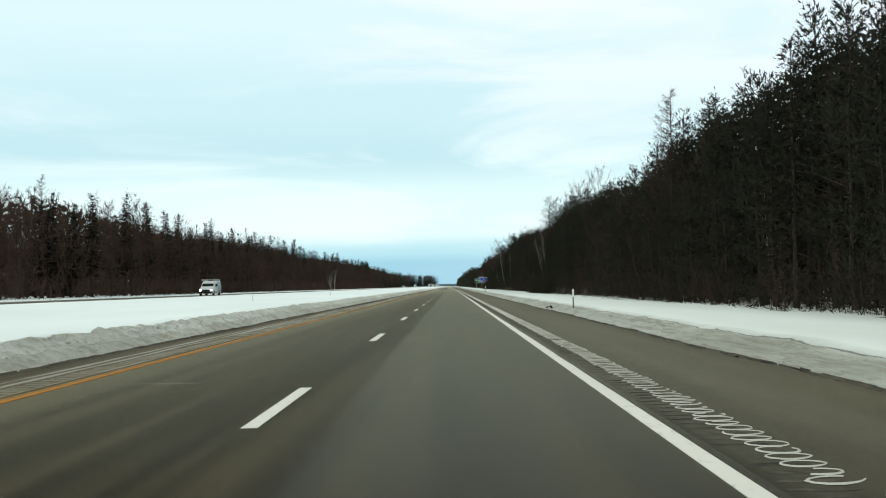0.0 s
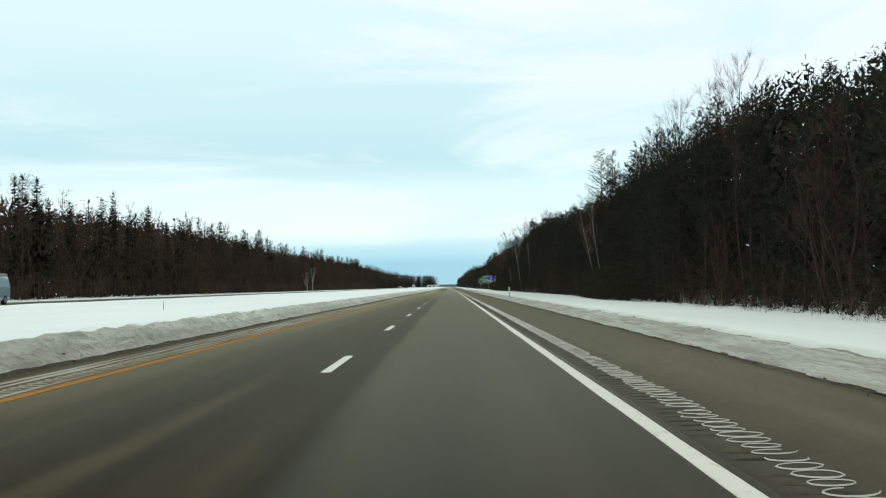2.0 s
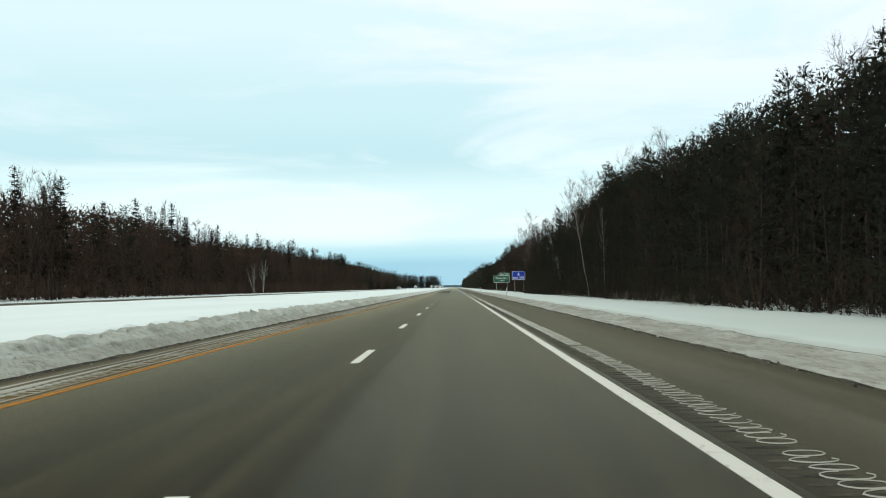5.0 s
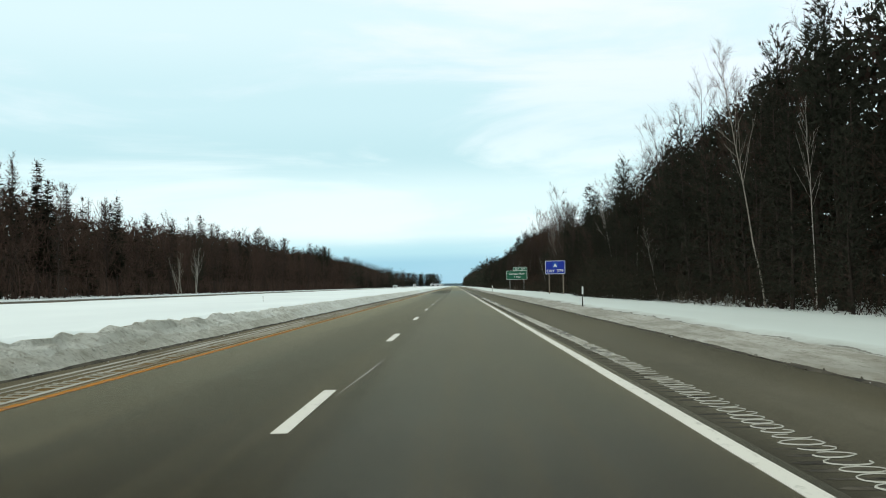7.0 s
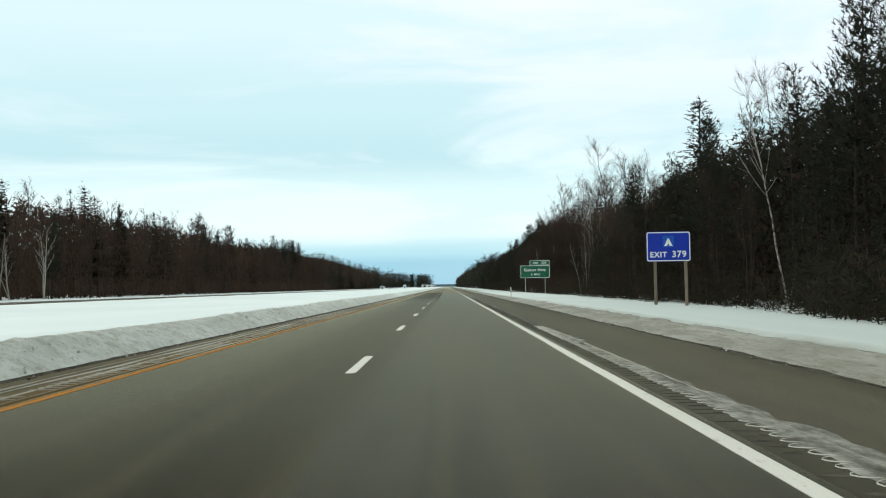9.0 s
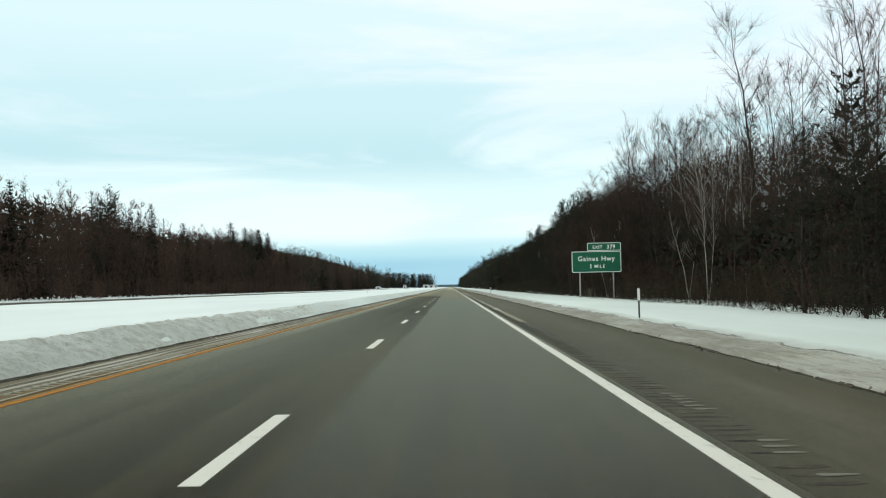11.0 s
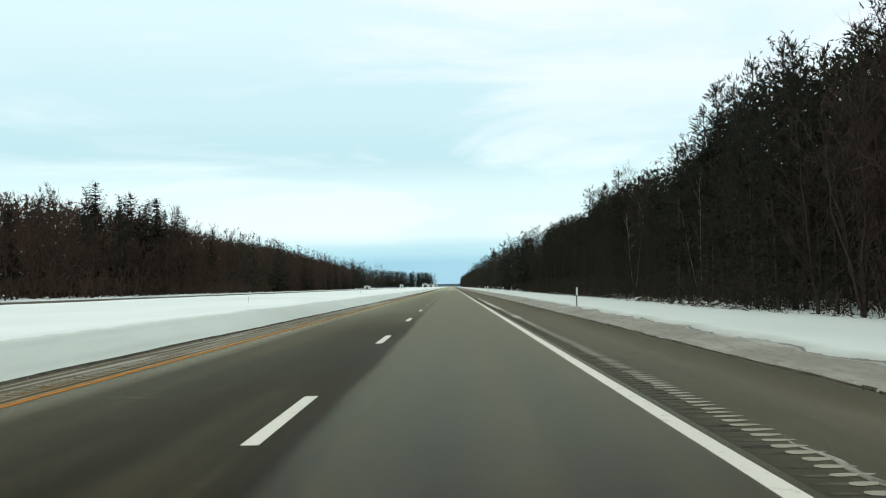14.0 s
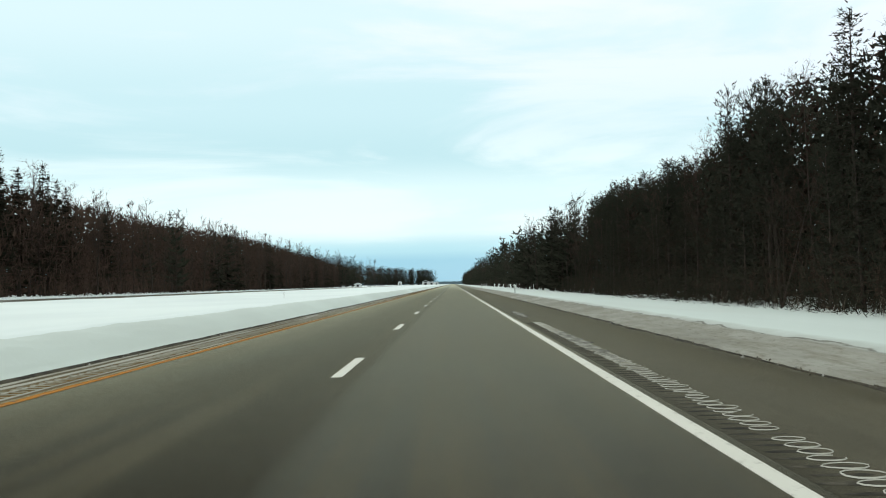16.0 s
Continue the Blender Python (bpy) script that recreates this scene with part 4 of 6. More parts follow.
# one build of each growth form; the trees are turned and scaled copies
FORMS = {
    "pine": [(conifer(10 + s, 14, "pine", 24, 5, 6, 5, (0.24, 0.062), 0.02, 0.28, 560, 0, 0.15), 14) for s in range(5)],
    "tall_pine": [(conifer(20 + s, 14, "pine", 22, 5, 6, 5, (0.23, 0.058), 0.40, 0.23, 460, 0, 0.14), 14) for s in range(5)],
    "spruce": [(conifer(30 + s, 14, "spruce", 36, 7, 4, 4, (0.22, 0.066), 0.02, 0.175, 420, 0, 0.16), 14) for s in range(4)],
    "bare": [(bare_tree(50 + s, 14, 0.26 + 0.03 * (s % 3), 0.40, 1300, 1 + (s % 3 == 2), 0.05, 1.15, 0.0068, 0.010, 0.018), 14) for s in range(6)],
    "birch": [(bare_tree(70 + s, 13, 0.20, 0.45, 700, 1 + s % 2, 0.10, 1.1, 0.0066, 0.014, 0.024), 13) for s in range(4)],
    "larch": [(larch(90 + s), 17) for s in range(2)],
    "young": [(bare_tree(100 + s, 8, 0.30, 0.15, 650, 3, 0.05, 1.1, 0.009), 8) for s in range(3)],
}
EDGE = {
    "pine": [(conifer(110 + s, 14, "pine", 18, 5, 6, 7, (0.30, 0.06), 0.25, 0.17, 260, 0.3, 0.14), 14) for s in range(3)],
    "spruce": [(conifer(130 + s, 14, "spruce", 26, 7, 3, 2, (0.26, 0.06), 0.22, 0.165, 120, 1.7, 0.18), 14) for s in range(3)],
    "bare": [(bare_tree(150 + s, 14, 0.20, 0.30, 900, 1 + s % 2, 0.04, 1.7, 0.008, 0.028, 0.034), 14) for s in range(3)],
    "birch": [(bare_tree(180 + s, 9, 0.22, 0.30, 260, 2 + s % 2, 0.07, 1.3, 0.014, 0.028, 0.05), 9) for s in range(4)], "larch": FORMS["larch"],
    "young": [(bare_tree(170 + s, 8, 0.30, 0.15, 400, 2, 0.05, 1.4, 0.008, 0.022, 0.022), 8) for s in range(2)],
}
TREE_MATS = {"pine": (PINE_BARK, PINE_NEEDLES), "tall_pine": (PINE_BARK, PINE_NEEDLES), "spruce": (PINE_BARK, SPRUCE_NEEDLES), "bare": (GREY_BARK, TWIG), "birch": (BIRCH_BARK, TWIG), "larch": (GREY_BARK, TWIG), "young": (GREY_BARK, TWIG)}
TREE_LABEL = {
    "pine": ("pine_tree", "dark green pine with tufted upswept branches at the wood's edge", "pine tree"),
    "tall_pine": ("pine_tree", "tall dark pine with a bare lower trunk and tufted crown", "pine tree"),
    "spruce": ("spruce_tree", "dark narrow spruce with dense drooping branches among the wood", "spruce tree"),
    "bare": ("bare_tree", "leafless grey-brown broadleaf tree standing in snow", "tree"),
    "birch": ("birch_tree", "slim leafless birch with pale peeling bark in snow", "birch tree"),
    "larch": ("larch_tree", "tall bare larch with fine level branches above the pines", "larch tree"),
    "young": ("young_tree", "low leafless young tree with many reddish-brown shoots", "young tree"),
}
tree_store = {}


def plant(kind, form, x, y, height, turn, wide=1.0, tilt=(0, 0), group="trees of the roadside wood"):
    """Stands one tree on the land."""
    stock = FORMS if x > 0 else EDGE
    form %= len(stock[kind])
    s = height / stock[kind][form][1]
    m = Matrix.LocRotScale((x, y, land(x, y) - 0.06), Euler((tilt[0], tilt[1], turn)), (s * wide, s * wide, s))
    if (kind, form, x > 0) not in tree_store:
        (wv, wf), (lv, lf) = stock[kind][form][0]
        name, label, category = TREE_LABEL[kind]
        root = tagged(new(name), label, category, group)
        link("trunk", wv, wf, TREE_MATS[kind][0], parent=root, smooth=True)
        link("crown", lv, lf, TREE_MATS[kind][1], parent=root)
        tree_store[(kind, form, x > 0)] = root
        root.matrix_basis = m
        return root
    src = tree_store[(kind, form, x > 0)]
    root = src.copy()
    scene.collection.objects.link(root)
    for child in src.children:
        c = child.copy()
        scene.collection.objects.link(c)
        c.parent = root
    root.matrix_basis = m
    tagged(root, group=group)
    return root


# height of the skyline along the wood, for stems 19.5 m beside the lane (right) and 58 m (left)
SKY_R = ([-60, 50, 58, 66, 75, 85, 101, 106, 113, 121, 131, 139, 148, 158, 169, 176, 183, 195, 208, 221, 237, 250, 262, 280, 294, 302, 312, 320, 326, 333, 340, 348, 356, 367, 375, 380, 386, 394, 404, 420, 440],
         [13.8, 14.2, 14.8, 14.9, 14.7, 15.2, 14.8, 13.4, 13.0, 12.8, 12.6, 14.6, 14.8, 14.4, 14.4, 14.0, 13.8, 13.8, 13.6, 13.3, 13.5, 13.8, 14.1, 14.6, 15.3, 16.2, 16.2, 15.8, 15.0, 15.4, 14.0, 14.2, 15.2, 12.8, 13.0, 13.4, 11.4, 14.3, 11.9, 13.9, 14.6])
SKY_R2 = ([448, 453, 459, 465, 472, 480, 493, 500, 508, 517, 526, 536, 546, 555, 563, 570, 582, 590, 598, 609, 616, 622, 630, 640, 653, 665, 690, 716, 750, 800, 840, 2500],
          [14.5, 13.8, 12.2, 12.2, 12.9, 13.9, 14.7, 15.0, 15.2, 14.0, 15.2, 14.3, 14.3, 15.0, 16.0, 14.0, 13.3, 11.6, 12.4, 14.4, 12.2, 13.6, 14.4, 13.0, 12.0, 12.2, 13.2, 14.4, 15.6, 15.6, 16.0, 16.0])
SKY_L = ([-60, 133, 148, 158, 190, 215, 250, 265, 295, 308, 333, 375, 386, 415, 447, 465, 490, 509, 548, 570, 584, 620, 660, 680, 710, 740, 780, 890, 950, 1010, 1250, 2500],
         [16.5, 16.2, 16.0, 17.6, 17.4, 16.2, 16.2, 17.0, 17.0, 18.4, 16.3, 18.0, 18.4, 16.0, 14.0, 16.6, 17.2, 15.6, 17.4, 17.6, 15.0, 15.8, 17.6, 18.2, 18.0, 17.8, 17.0, 18.0, 16.8, 15.8, 15.5, 15.0])


def sky_r(y):
    return float(np.interp(y, *(SKY_R if y < 448 else SKY_R2)))


# what grows along the right edge: stretch end, and shares of pine, spruce, bare, birch, young
GROWTH = [(100, (0.76, 0.12, 0.06, 0.0, 0.06)), (240, (0.73, 0.10, 0.08, 0.01, 0.08)), (335, (0.70, 0.14, 0.10, 0.01, 0.05)), (425, (0.38, 0.24, 0.28, 0.02, 0.08)),
          (500, (0.03, 0.02, 0.62, 0.18, 0.15)), (535, (0.02, 0.02, 0.66, 0.02, 0.28)), (580, (0.80, 0.10, 0.06, 0.0, 0.04)), (660, (0.56, 0.28, 0.12, 0.0, 0.04)), (9999, (0.5, 0.25, 0.22, 0.0, 0.03))]
KINDS = ("pine", "spruce", "bare", "birch", "young")


def shares(y):
    return next(s for end, s in GROWTH if y < end)


# where the wood's front stands back from the verge
RECESS = ([-60, 42, 46, 66, 70, 107, 111, 131, 135, 179, 183, 203, 207, 289, 293, 306, 309, 432, 438, 482, 490, 528, 532, 538, 541, 2500],
          [0, 0, 3.2, 3.2, 0, 0, 2.4, 2.4, 0, 0, 2.7, 2.7, 0, 0, 0.6, 0.6, 0, 0, 3.5, 3.5, 0, 0, 1.0, 1.0, 0, 0])
# how far the low boughs at its foot reach out over the snow
FOOT = ([-60, 39, 66, 105, 128, 147, 151, 157, 172, 190, 264, 283, 312, 324, 332, 346, 353, 372, 430, 480, 515, 523, 536, 560, 592, 650, 2500],
        [15.5, 15.6, 15.8, 14.3, 15.9, 14.6, 11.3, 11.9, 13.0, 14.6, 14.9, 14.5, 13.4, 11.6, 11.0, 11.0, 13.0, 14.2, 14.4, 14.4, 14.0, 13.2, 11.9, 12.8, 12.4, 13.6, 14.2])
rng = np.random.default_rng(21)
y = 30.0
while y < 700:
    for x0, x1, low, high in ((15.6, 17.6, 0.50, 0.84), (18.4, 21.4, 0.90, 1.04)):
        x, yy = rng.uniform(x0, x1), y + rng.uniform(-1.4, 1.4)
        x += float(np.interp(yy, *RECESS)) * (1.0 if x0 < 18 else 0.5)
        kind = rng.choice(KINDS, p=shares(yy))
        if x0 > 18 and kind == "young":
            kind = "bare"
        if x0 > 18 and kind == "pine":
            kind = "tall_pine"
        tall = ((sky_r(yy) - 1.27) * (x / 19.5) + 1.3) * rng.uniform(low, high)
        if kind == "young":
            tall = rng.uniform(4.0, 7.5)
        plant(kind, int(rng.integers(0, 99)), x, yy, tall, rng.uniform(0, 6.28), rng.uniform(0.9, 1.25) if kind.endswith("pine") else rng.uniform(0.85, 1.1) if kind == "spruce" else rng.uniform(0.8, 1.1), rng.normal(0, 0.02, 2))
    y += 3.9 if y < 460 else 4.1

def stand(kind, form, x, y, tall, wide, lean=(0, 0), group="trees of the roadside wood"):
    """A tree of its own that stands out of the edge."""
    return plant(kind, form, x, y, tall, x * 7.3 + y, wide, lean, group)


# trees that stand out of the edge
stand("pine", 2, 18.6, 44, 14.6, 0.93)
stand("pine", 4, 19.6, 50, 15, 0.93)
stand("spruce", 1, 19, 57, 15, 1.04)
stand("birch", 0, 21.2, 66.5, 9.5, 0.8, lean=(0, -0.14))
stand("birch", 2, 20.4, 66.0, 8.0, 0.7, lean=(0, -0.10))
stand("bare", 4, 19.6, 80.5, 13.0, 0.6)
stand("pine", 1, 19.8, 66, 14.8, 0.93)
stand("pine", 5, 18.8, 73, 14, 0.89)
stand("larch", 0, 19.4, 90.2, 18.6, 0.95)
stand("bare", 4, 18.0, 133, 13.5, 0.8)
stand("young", 1, 17.6, 115.5, 9.5, 1.3)
stand("young", 0, 17.9, 119, 8, 1.2)
stand("bare", 3, 20.2, 143, 17, 0.8)
stand("bare", 0, 19.5, 149, 16.6, 0.8)
stand("bare", 1, 19.2, 156, 16.4, 0.8)
stand("pine", 1, 19.8, 166, 15.6, 1.14)
stand("bare", 5, 19.8, 167, 16.6, 0.8)
stand("pine", 0, 19, 172, 15.2, 1.14)
stand("pine", 3, 19.6, 178, 15, 1.14)
stand("pine", 5, 18.6, 184, 14.4, 1.07)
stand("birch", 2, 19.2, 200.2, 11.5, 0.8, lean=(0.02, -0.2))
stand("larch", 1, 19.5, 201.7, 18.8, 1.05)
stand("birch", 0, 18.3, 199.4, 10.5, 0.8, lean=(0, -0.16))
stand("larch", 0, 20.7, 200.5, 18.4, 1.05)
stand("birch", 2, 15.9, 298.5, 14.2, 0.6, lean=(0, -0.10))
stand("birch", 0, 17.2, 294.6, 10.6, 0.55, lean=(0, -0.05))
stand("bare", 5, 22.5, 308.5, 18.6, 0.9)
stand("birch", 2, 15.6, 325.5, 6, 1.0, lean=(0, -0.12))
stand("bare", 0, 19, 327, 16.8, 0.9)
stand("bare", 3, 20, 335, 16.6, 0.9)
stand("bare", 4, 19.4, 342, 16.4, 0.9)
stand("spruce", 1, 14.6, 346, 1.2, 2.4)
stand("spruce", 0, 13.3, 348.5, 1.3, 2.6)
stand("spruce", 2, 14.4, 351.5, 1.6, 2.2)
stand("tall_pine", 2, 18.6, 361, 15.4, 1.0)
stand("pine", 2, 17.6, 359, 11.5, 1.1)
stand("bare", 2, 22, 372, 14.6, 0.9)
stand("birch", 1, 20.6, 378, 14.6, 0.9, lean=(0, -0.04))
stand("bare", 4, 21, 380.5, 15, 0.9)
stand("spruce", 1, 19.2, 394, 15.6, 1.45)
stand("birch", 2, 22.9, 475.5, 15, 0.7, lean=(0, -0.10))
stand("birch", 0, 24.6, 487.2, 14.5, 0.7, lean=(0, -0.16))
stand("bare", 0, 22.8, 460.8, 20.9, 1.15)
stand("bare", 1, 23.0, 466.9, 15.2, 1.1)
stand("birch", 2, 22.4, 468.5, 13, 0.7, lean=(0.02, -0.12))
stand("bare", 3, 22.9, 478.2, 14.6, 1)
stand("birch", 1, 21.6, 460, 12, 0.7, lean=(-0.03, -0.10))
stand("spruce", 3, 23.5, 464.5, 15.5, 0.6)
stand("bare", 1, 28.4, 511.3, 21.4, 0.9)
stand("bare", 3, 27.0, 506.0, 20.0, 0.9)
stand("bare", 4, 27.6, 500.0, 20.4, 0.9)
stand("bare", 4, 24.1, 485.9, 16.9, 1)
stand("bare", 2, 22.7, 496.4, 19.6, 1)
stand("bare", 5, 24.1, 503.1, 20.6, 1)
stand("bare", 1, 22.3, 512.5, 19.7, 0.9)
stand("bare", 3, 25.5, 511.5, 20.4, 1)
stand("bare", 0, 23.5, 522.2, 19.2, 0.8)
stand("young", 0, 16, 522, 10.5, 1.2)
stand("young", 1, 15.4, 528, 9.5, 1.2)
stand("young", 2, 15.8, 534, 9, 1.1)
stand("pine", 1, 18.6, 545.5, 14.6, 1.05)
stand("pine", 4, 17.8, 550.5, 13.2, 1.0)
stand("pine", 0, 18.8, 557, 13.6, 0.95)
stand("pine", 3, 18.2, 564, 14, 0.86)
stand("birch", 1, 17.4, 562, 9, 0.6, lean=(0.1, -0.05))
stand("birch", 1, 18.7, 596, 10.5, 0.6, lean=(0, -0.05))
stand("spruce", 2, 19.5, 609.5, 14.8, 1.0)
stand("pine", 5, 18.8, 629.5, 14.6, 0.86)

# the far side of the median: spruces above brown leafless growth
y = 100.0
while y < 720:
    x = rng.uniform(-55.0, -48.5)
    kind = rng.choice(("bare", "young", "spruce", "pine", "birch"), p=(0.45, 0.14, 0.39, 0.02, 0.0) if y < 640 else (0.25, 0.05, 0.60, 0.10, 0.0))
    if kind == "spruce":
        x -= 3.5
    tall = ((float(np.interp(y, *SKY_L)) - 1.27) * (-x / 58) + 0.8) * (rng.uniform(0.88, 1.10) if kind in ("spruce", "pine") else rng.uniform(0.78, 1.02))
    if kind == "young":
        tall = rng.uniform(6, 9)
    plant(kind, int(rng.integers(0, 99)), x, y, tall, rng.uniform(0, 6.28), rng.uniform(1.0, 1.4) if kind == "spruce" else rng.uniform(0.85, 1.15), rng.normal(0, 0.02, 2), "trees beyond the median")
    y += rng.uniform(3.4, 5.0)
stand("larch", 0, -62, 158, 19, 0.7, group="trees beyond the median")
stand("spruce", 0, -54, 237, 14.5, 0.8, group="trees beyond the median")
stand("spruce", 1, -55, 240, 17.4, 0.8, group="trees beyond the median")
stand("larch", 1, -60.2, 308, 19, 0.7, group="trees beyond the median")
stand("spruce", 0, -57, 377, 17.5, 0.9, group="trees beyond the median")
stand("larch", 0, -55.5, 373.5, 18.6, 0.6, group="trees beyond the median")
stand("birch", 0, -48.6, 425.5, 7.6, 1.0, lean=(0, 0.03), group="trees beyond the median")
stand("larch", 1, -54.5, 405.5, 15.6, 0.75, group="trees beyond the median")
stand("birch", 3, -48.9, 429.0, 7.2, 1.0, lean=(0, 0.14), group="trees beyond the median")
stand("larch", 0, -54.5, 412.5, 15.2, 0.75, group="trees beyond the median")
stand("birch", 2, -48.6, 438.0, 8.6, 1.1, lean=(0, 0.02), group="trees beyond the median")
stand("pine", 1, -62, 571, 19.6, 1.1, group="trees beyond the median")
stand("pine", 2, -66.3, 588, 20.2, 1.1, group="trees beyond the median")
stand("spruce", 3, -57.7, 656.4, 18.6, 1.5, group="trees beyond the median")
stand("spruce", 2, -57, 673.8, 18.4, 1.5, group="trees beyond the median")
stand("pine", 4, -56.4, 684.5, 17.6, 1.25, group="trees beyond the median")


# ---- deep woods: nobody could count these ----
LITE = {
    "pine": [conifer(200 + s, 14, "pine", 10, 5, 4, 2, (0.45, 0.16), 0.10, 0.24, 60, 1.0) for s in range(3)],
    "spruce": [conifer(220 + s, 14, "spruce", 18, 5, 2, 1, (0.34, 0.08), 0.05, 0.15, 30, 1.6) for s in range(3)],
    "bare": [bare_tree(240 + s, 14, 0.20, 0.25, 320, 1, 0.04, 1.7, 0.009, 0.026, 0.030) for s in range(3)],
}
FAR = {
    "pine": [conifer(260 + s, 14, "pine", 8, 4, 3, 1, (0.9, 0.5), 0.1, 0.26, 16) for s in range(3)],
    "spruce": [conifer(270 + s, 14, "spruce", 10, 4, 3, 1, (0.9, 0.4), 0.1, 0.19, 12) for s in range(3)],
    "bare": [bare_tree(280 + s, 14, 0.28, 0.25, 60, 1, 0.05, 0.9, 0.011, 0.16) for s in range(3)],
}


def wood_stuff(name, spots, label, seed, forms):
    """Joins many simpler trees into one object."""
    rng = np.random.default_rng(seed)
    V, F, I, n0 = [], [], [], 0
    for x, y, kind, tall in spots:
        wood, leaf = forms[kind][int(rng.integers(0, 3))]
        a, s = rng.uniform(0, 6.28), tall / 14
        wide = s * rng.uniform(1.0, 1.35)
        c, d = math.cos(a) * wide, math.sin(a) * wide
        turn = np.array([[c, d, 0], [-d, c, 0], [0, 0, s]])
        at = np.array([x, y, np.interp(x, LAND_X, LAND_Z) - 0.1])
        for (v, f), mat in ((wood, 0), (leaf, {"pine": 1, "spruce": 2, "bare": 3}[kind])):
            V.append(v @ turn + at)
            F.append(f + n0)
            I.append(np.full(len(f), mat))
            n0 += len(v)
    ob = link(name, np.concatenate(V), np.concatenate(F), [PINE_BARK, PINE_NEEDLES, SPRUCE_NEEDLES, TWIG], np.concatenate(I))
    tagged(ob, label, "woodland", kind="stuff")


rng = np.random.default_rng(44)
spots = []
for x0, x1, step in ((22.5, 26.0, 4.0),):
    for y in np.arange(-40, 720, step):
        yy = y + rng.uniform(-1.5, 1.5)
        x = rng.uniform(x0, x1)
        p = shares(yy)
        kind = rng.choice(("pine", "spruce", "bare"), p=np.array([p[0], p[1] + 0.05, p[2] + p[3] + p[4]]) / (sum(p) + 0.05))
        spots.append((x, yy, kind, ((sky_r(yy) - 1.27) * min(1.25, x / 19.5) * 0.95 + 1.3) * rng.uniform(0.70, 0.86)))
for y in np.arange(-40, 30, 3.5):
    spots.append((rng.uniform(16, 22), y, "pine", rng.uniform(11, 14)))
wood_stuff("deep_wood", spots, "deep dark pine and broadleaf wood behind the verge", 1, LITE)
spots = []
for y in np.arange(703, 830, 4.6):
    for x0, x1 in ((16.0, 18.5), (19, 22), (23, 28)):
        yy = y + rng.uniform(-2, 2)
        spots.append((rng.uniform(x0, x1), yy, rng.choice(("pine", "spruce", "bare"), p=(0.45, 0.25, 0.3)), sky_r(yy) * rng.uniform(0.72, 1.0)))
wood_stuff("onward_wood", spots, "dark mixed wood further along the verge", 6, LITE)
spots = []
for y in np.arange(832, 2300, 9.5):
    for x0, x1 in ((16.5, 19), (20, 25)):
        yy = y + rng.uniform(-2, 2)
        spots.append((rng.uniform(x0, x1), yy, rng.choice(("pine", "spruce", "bare"), p=(0.45, 0.25, 0.3)), sky_r(yy) * rng.uniform(0.8, 1.03)))
wood_stuff("distant_wood", spots, "dark mixed wood far along the road", 2, FAR)
spots = []
for x0, x1, step in ((-58, -54, 5.6), (-63, -59, 10.0)):
    for y in np.arange(-40, 1045, step):
        yy = y + rng.uniform(-2, 2)
        x = rng.uniform(x0, x1)
        kind = rng.choice(("pine", "spruce", "bare"), p=(0.0, 0.46, 0.54) if yy < 640 else (0.0, 0.72, 0.28))
        spots.append((x, yy, kind, ((float(np.interp(yy, *SKY_L)) - 1.27) * (-x / 58) + 0.6) * rng.uniform(0.74, 1.04)))
for y in np.arange(722, 1045, 4.0):
    spots.append((rng.uniform(-53, -47.5), y, rng.choice(("pine", "spruce", "bare"), p=(0.15, 0.3, 0.55)), rng.uniform(10, 15)))
wood_stuff("median_wood", spots, "dark brown leafless wood with scattered spruces beyond the median", 3, LITE)
spots = []
for k in range(280):
    v = rng.random()
    x, y = -150 + 124 * v, 1560 + 520 * v ** 0.8
    spots.append((x + rng.uniform(-14, 3), y + rng.uniform(-30, 30), rng.choice(("pine", "spruce", "bare"), p=(0.3, 0.4, 0.3)), rng.uniform(17, 20.5) * (1.22 - 0.17 * v)))
for k in range(70):
    spots.append((rng.uniform(-150, -52), 1045 + rng.uniform(-6, 6), rng.choice(("pine", "spruce", "bare"), p=(0.2, 0.35, 0.45)), rng.uniform(12, 16)))
for k in range(46):
    spots.append((-68 + 24 * rng.random() ** 1.4, 1090 + rng.uniform(0, 110), rng.choice(("pine", "spruce", "bare"), p=(0.2, 0.35, 0.45)), rng.uniform(9, 16)))
wood_stuff("distant_median_wood", spots, "dark wood far off beyond the opposite carriageway", 4, FAR)
# the last woods close the view as one low ragged ridge, haze painted into its colour
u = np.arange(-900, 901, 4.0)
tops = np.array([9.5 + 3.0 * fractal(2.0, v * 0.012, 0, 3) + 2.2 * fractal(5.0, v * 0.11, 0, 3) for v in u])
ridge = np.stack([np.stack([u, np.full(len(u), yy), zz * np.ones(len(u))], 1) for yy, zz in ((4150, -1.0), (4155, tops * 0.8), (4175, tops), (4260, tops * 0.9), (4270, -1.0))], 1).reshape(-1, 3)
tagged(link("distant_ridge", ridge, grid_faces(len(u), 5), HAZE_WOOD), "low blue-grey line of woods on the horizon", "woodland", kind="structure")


# ---- undergrowth along both edges ----
def undergrowth(name, spots, label, seed, material):
    rng = np.random.default_rng(seed)
    forms = [shrub(300 + seed * 7 + k, 3.0, 5, 50) for k in range(4)]
    V, F, n0 = [], [], 0
    for x, y, tall in spots:
        v, f = forms[int(rng.integers(0, 4))]
        a, s = rng.uniform(0, 6.28), tall / 3
        c, d = math.cos(a) * s, math.sin(a) * s
        V.append(v @ np.array([[c, d, 0], [-d, c, 0], [0, 0, s]]) + np.array([x, y, land(x, y) - 0.03]))
        F.append(f + n0)
        n0 += len(v)
    tagged(link(name, np.concatenate(V), np.concatenate(F), material), label, "undergrowth", kind="stuff")


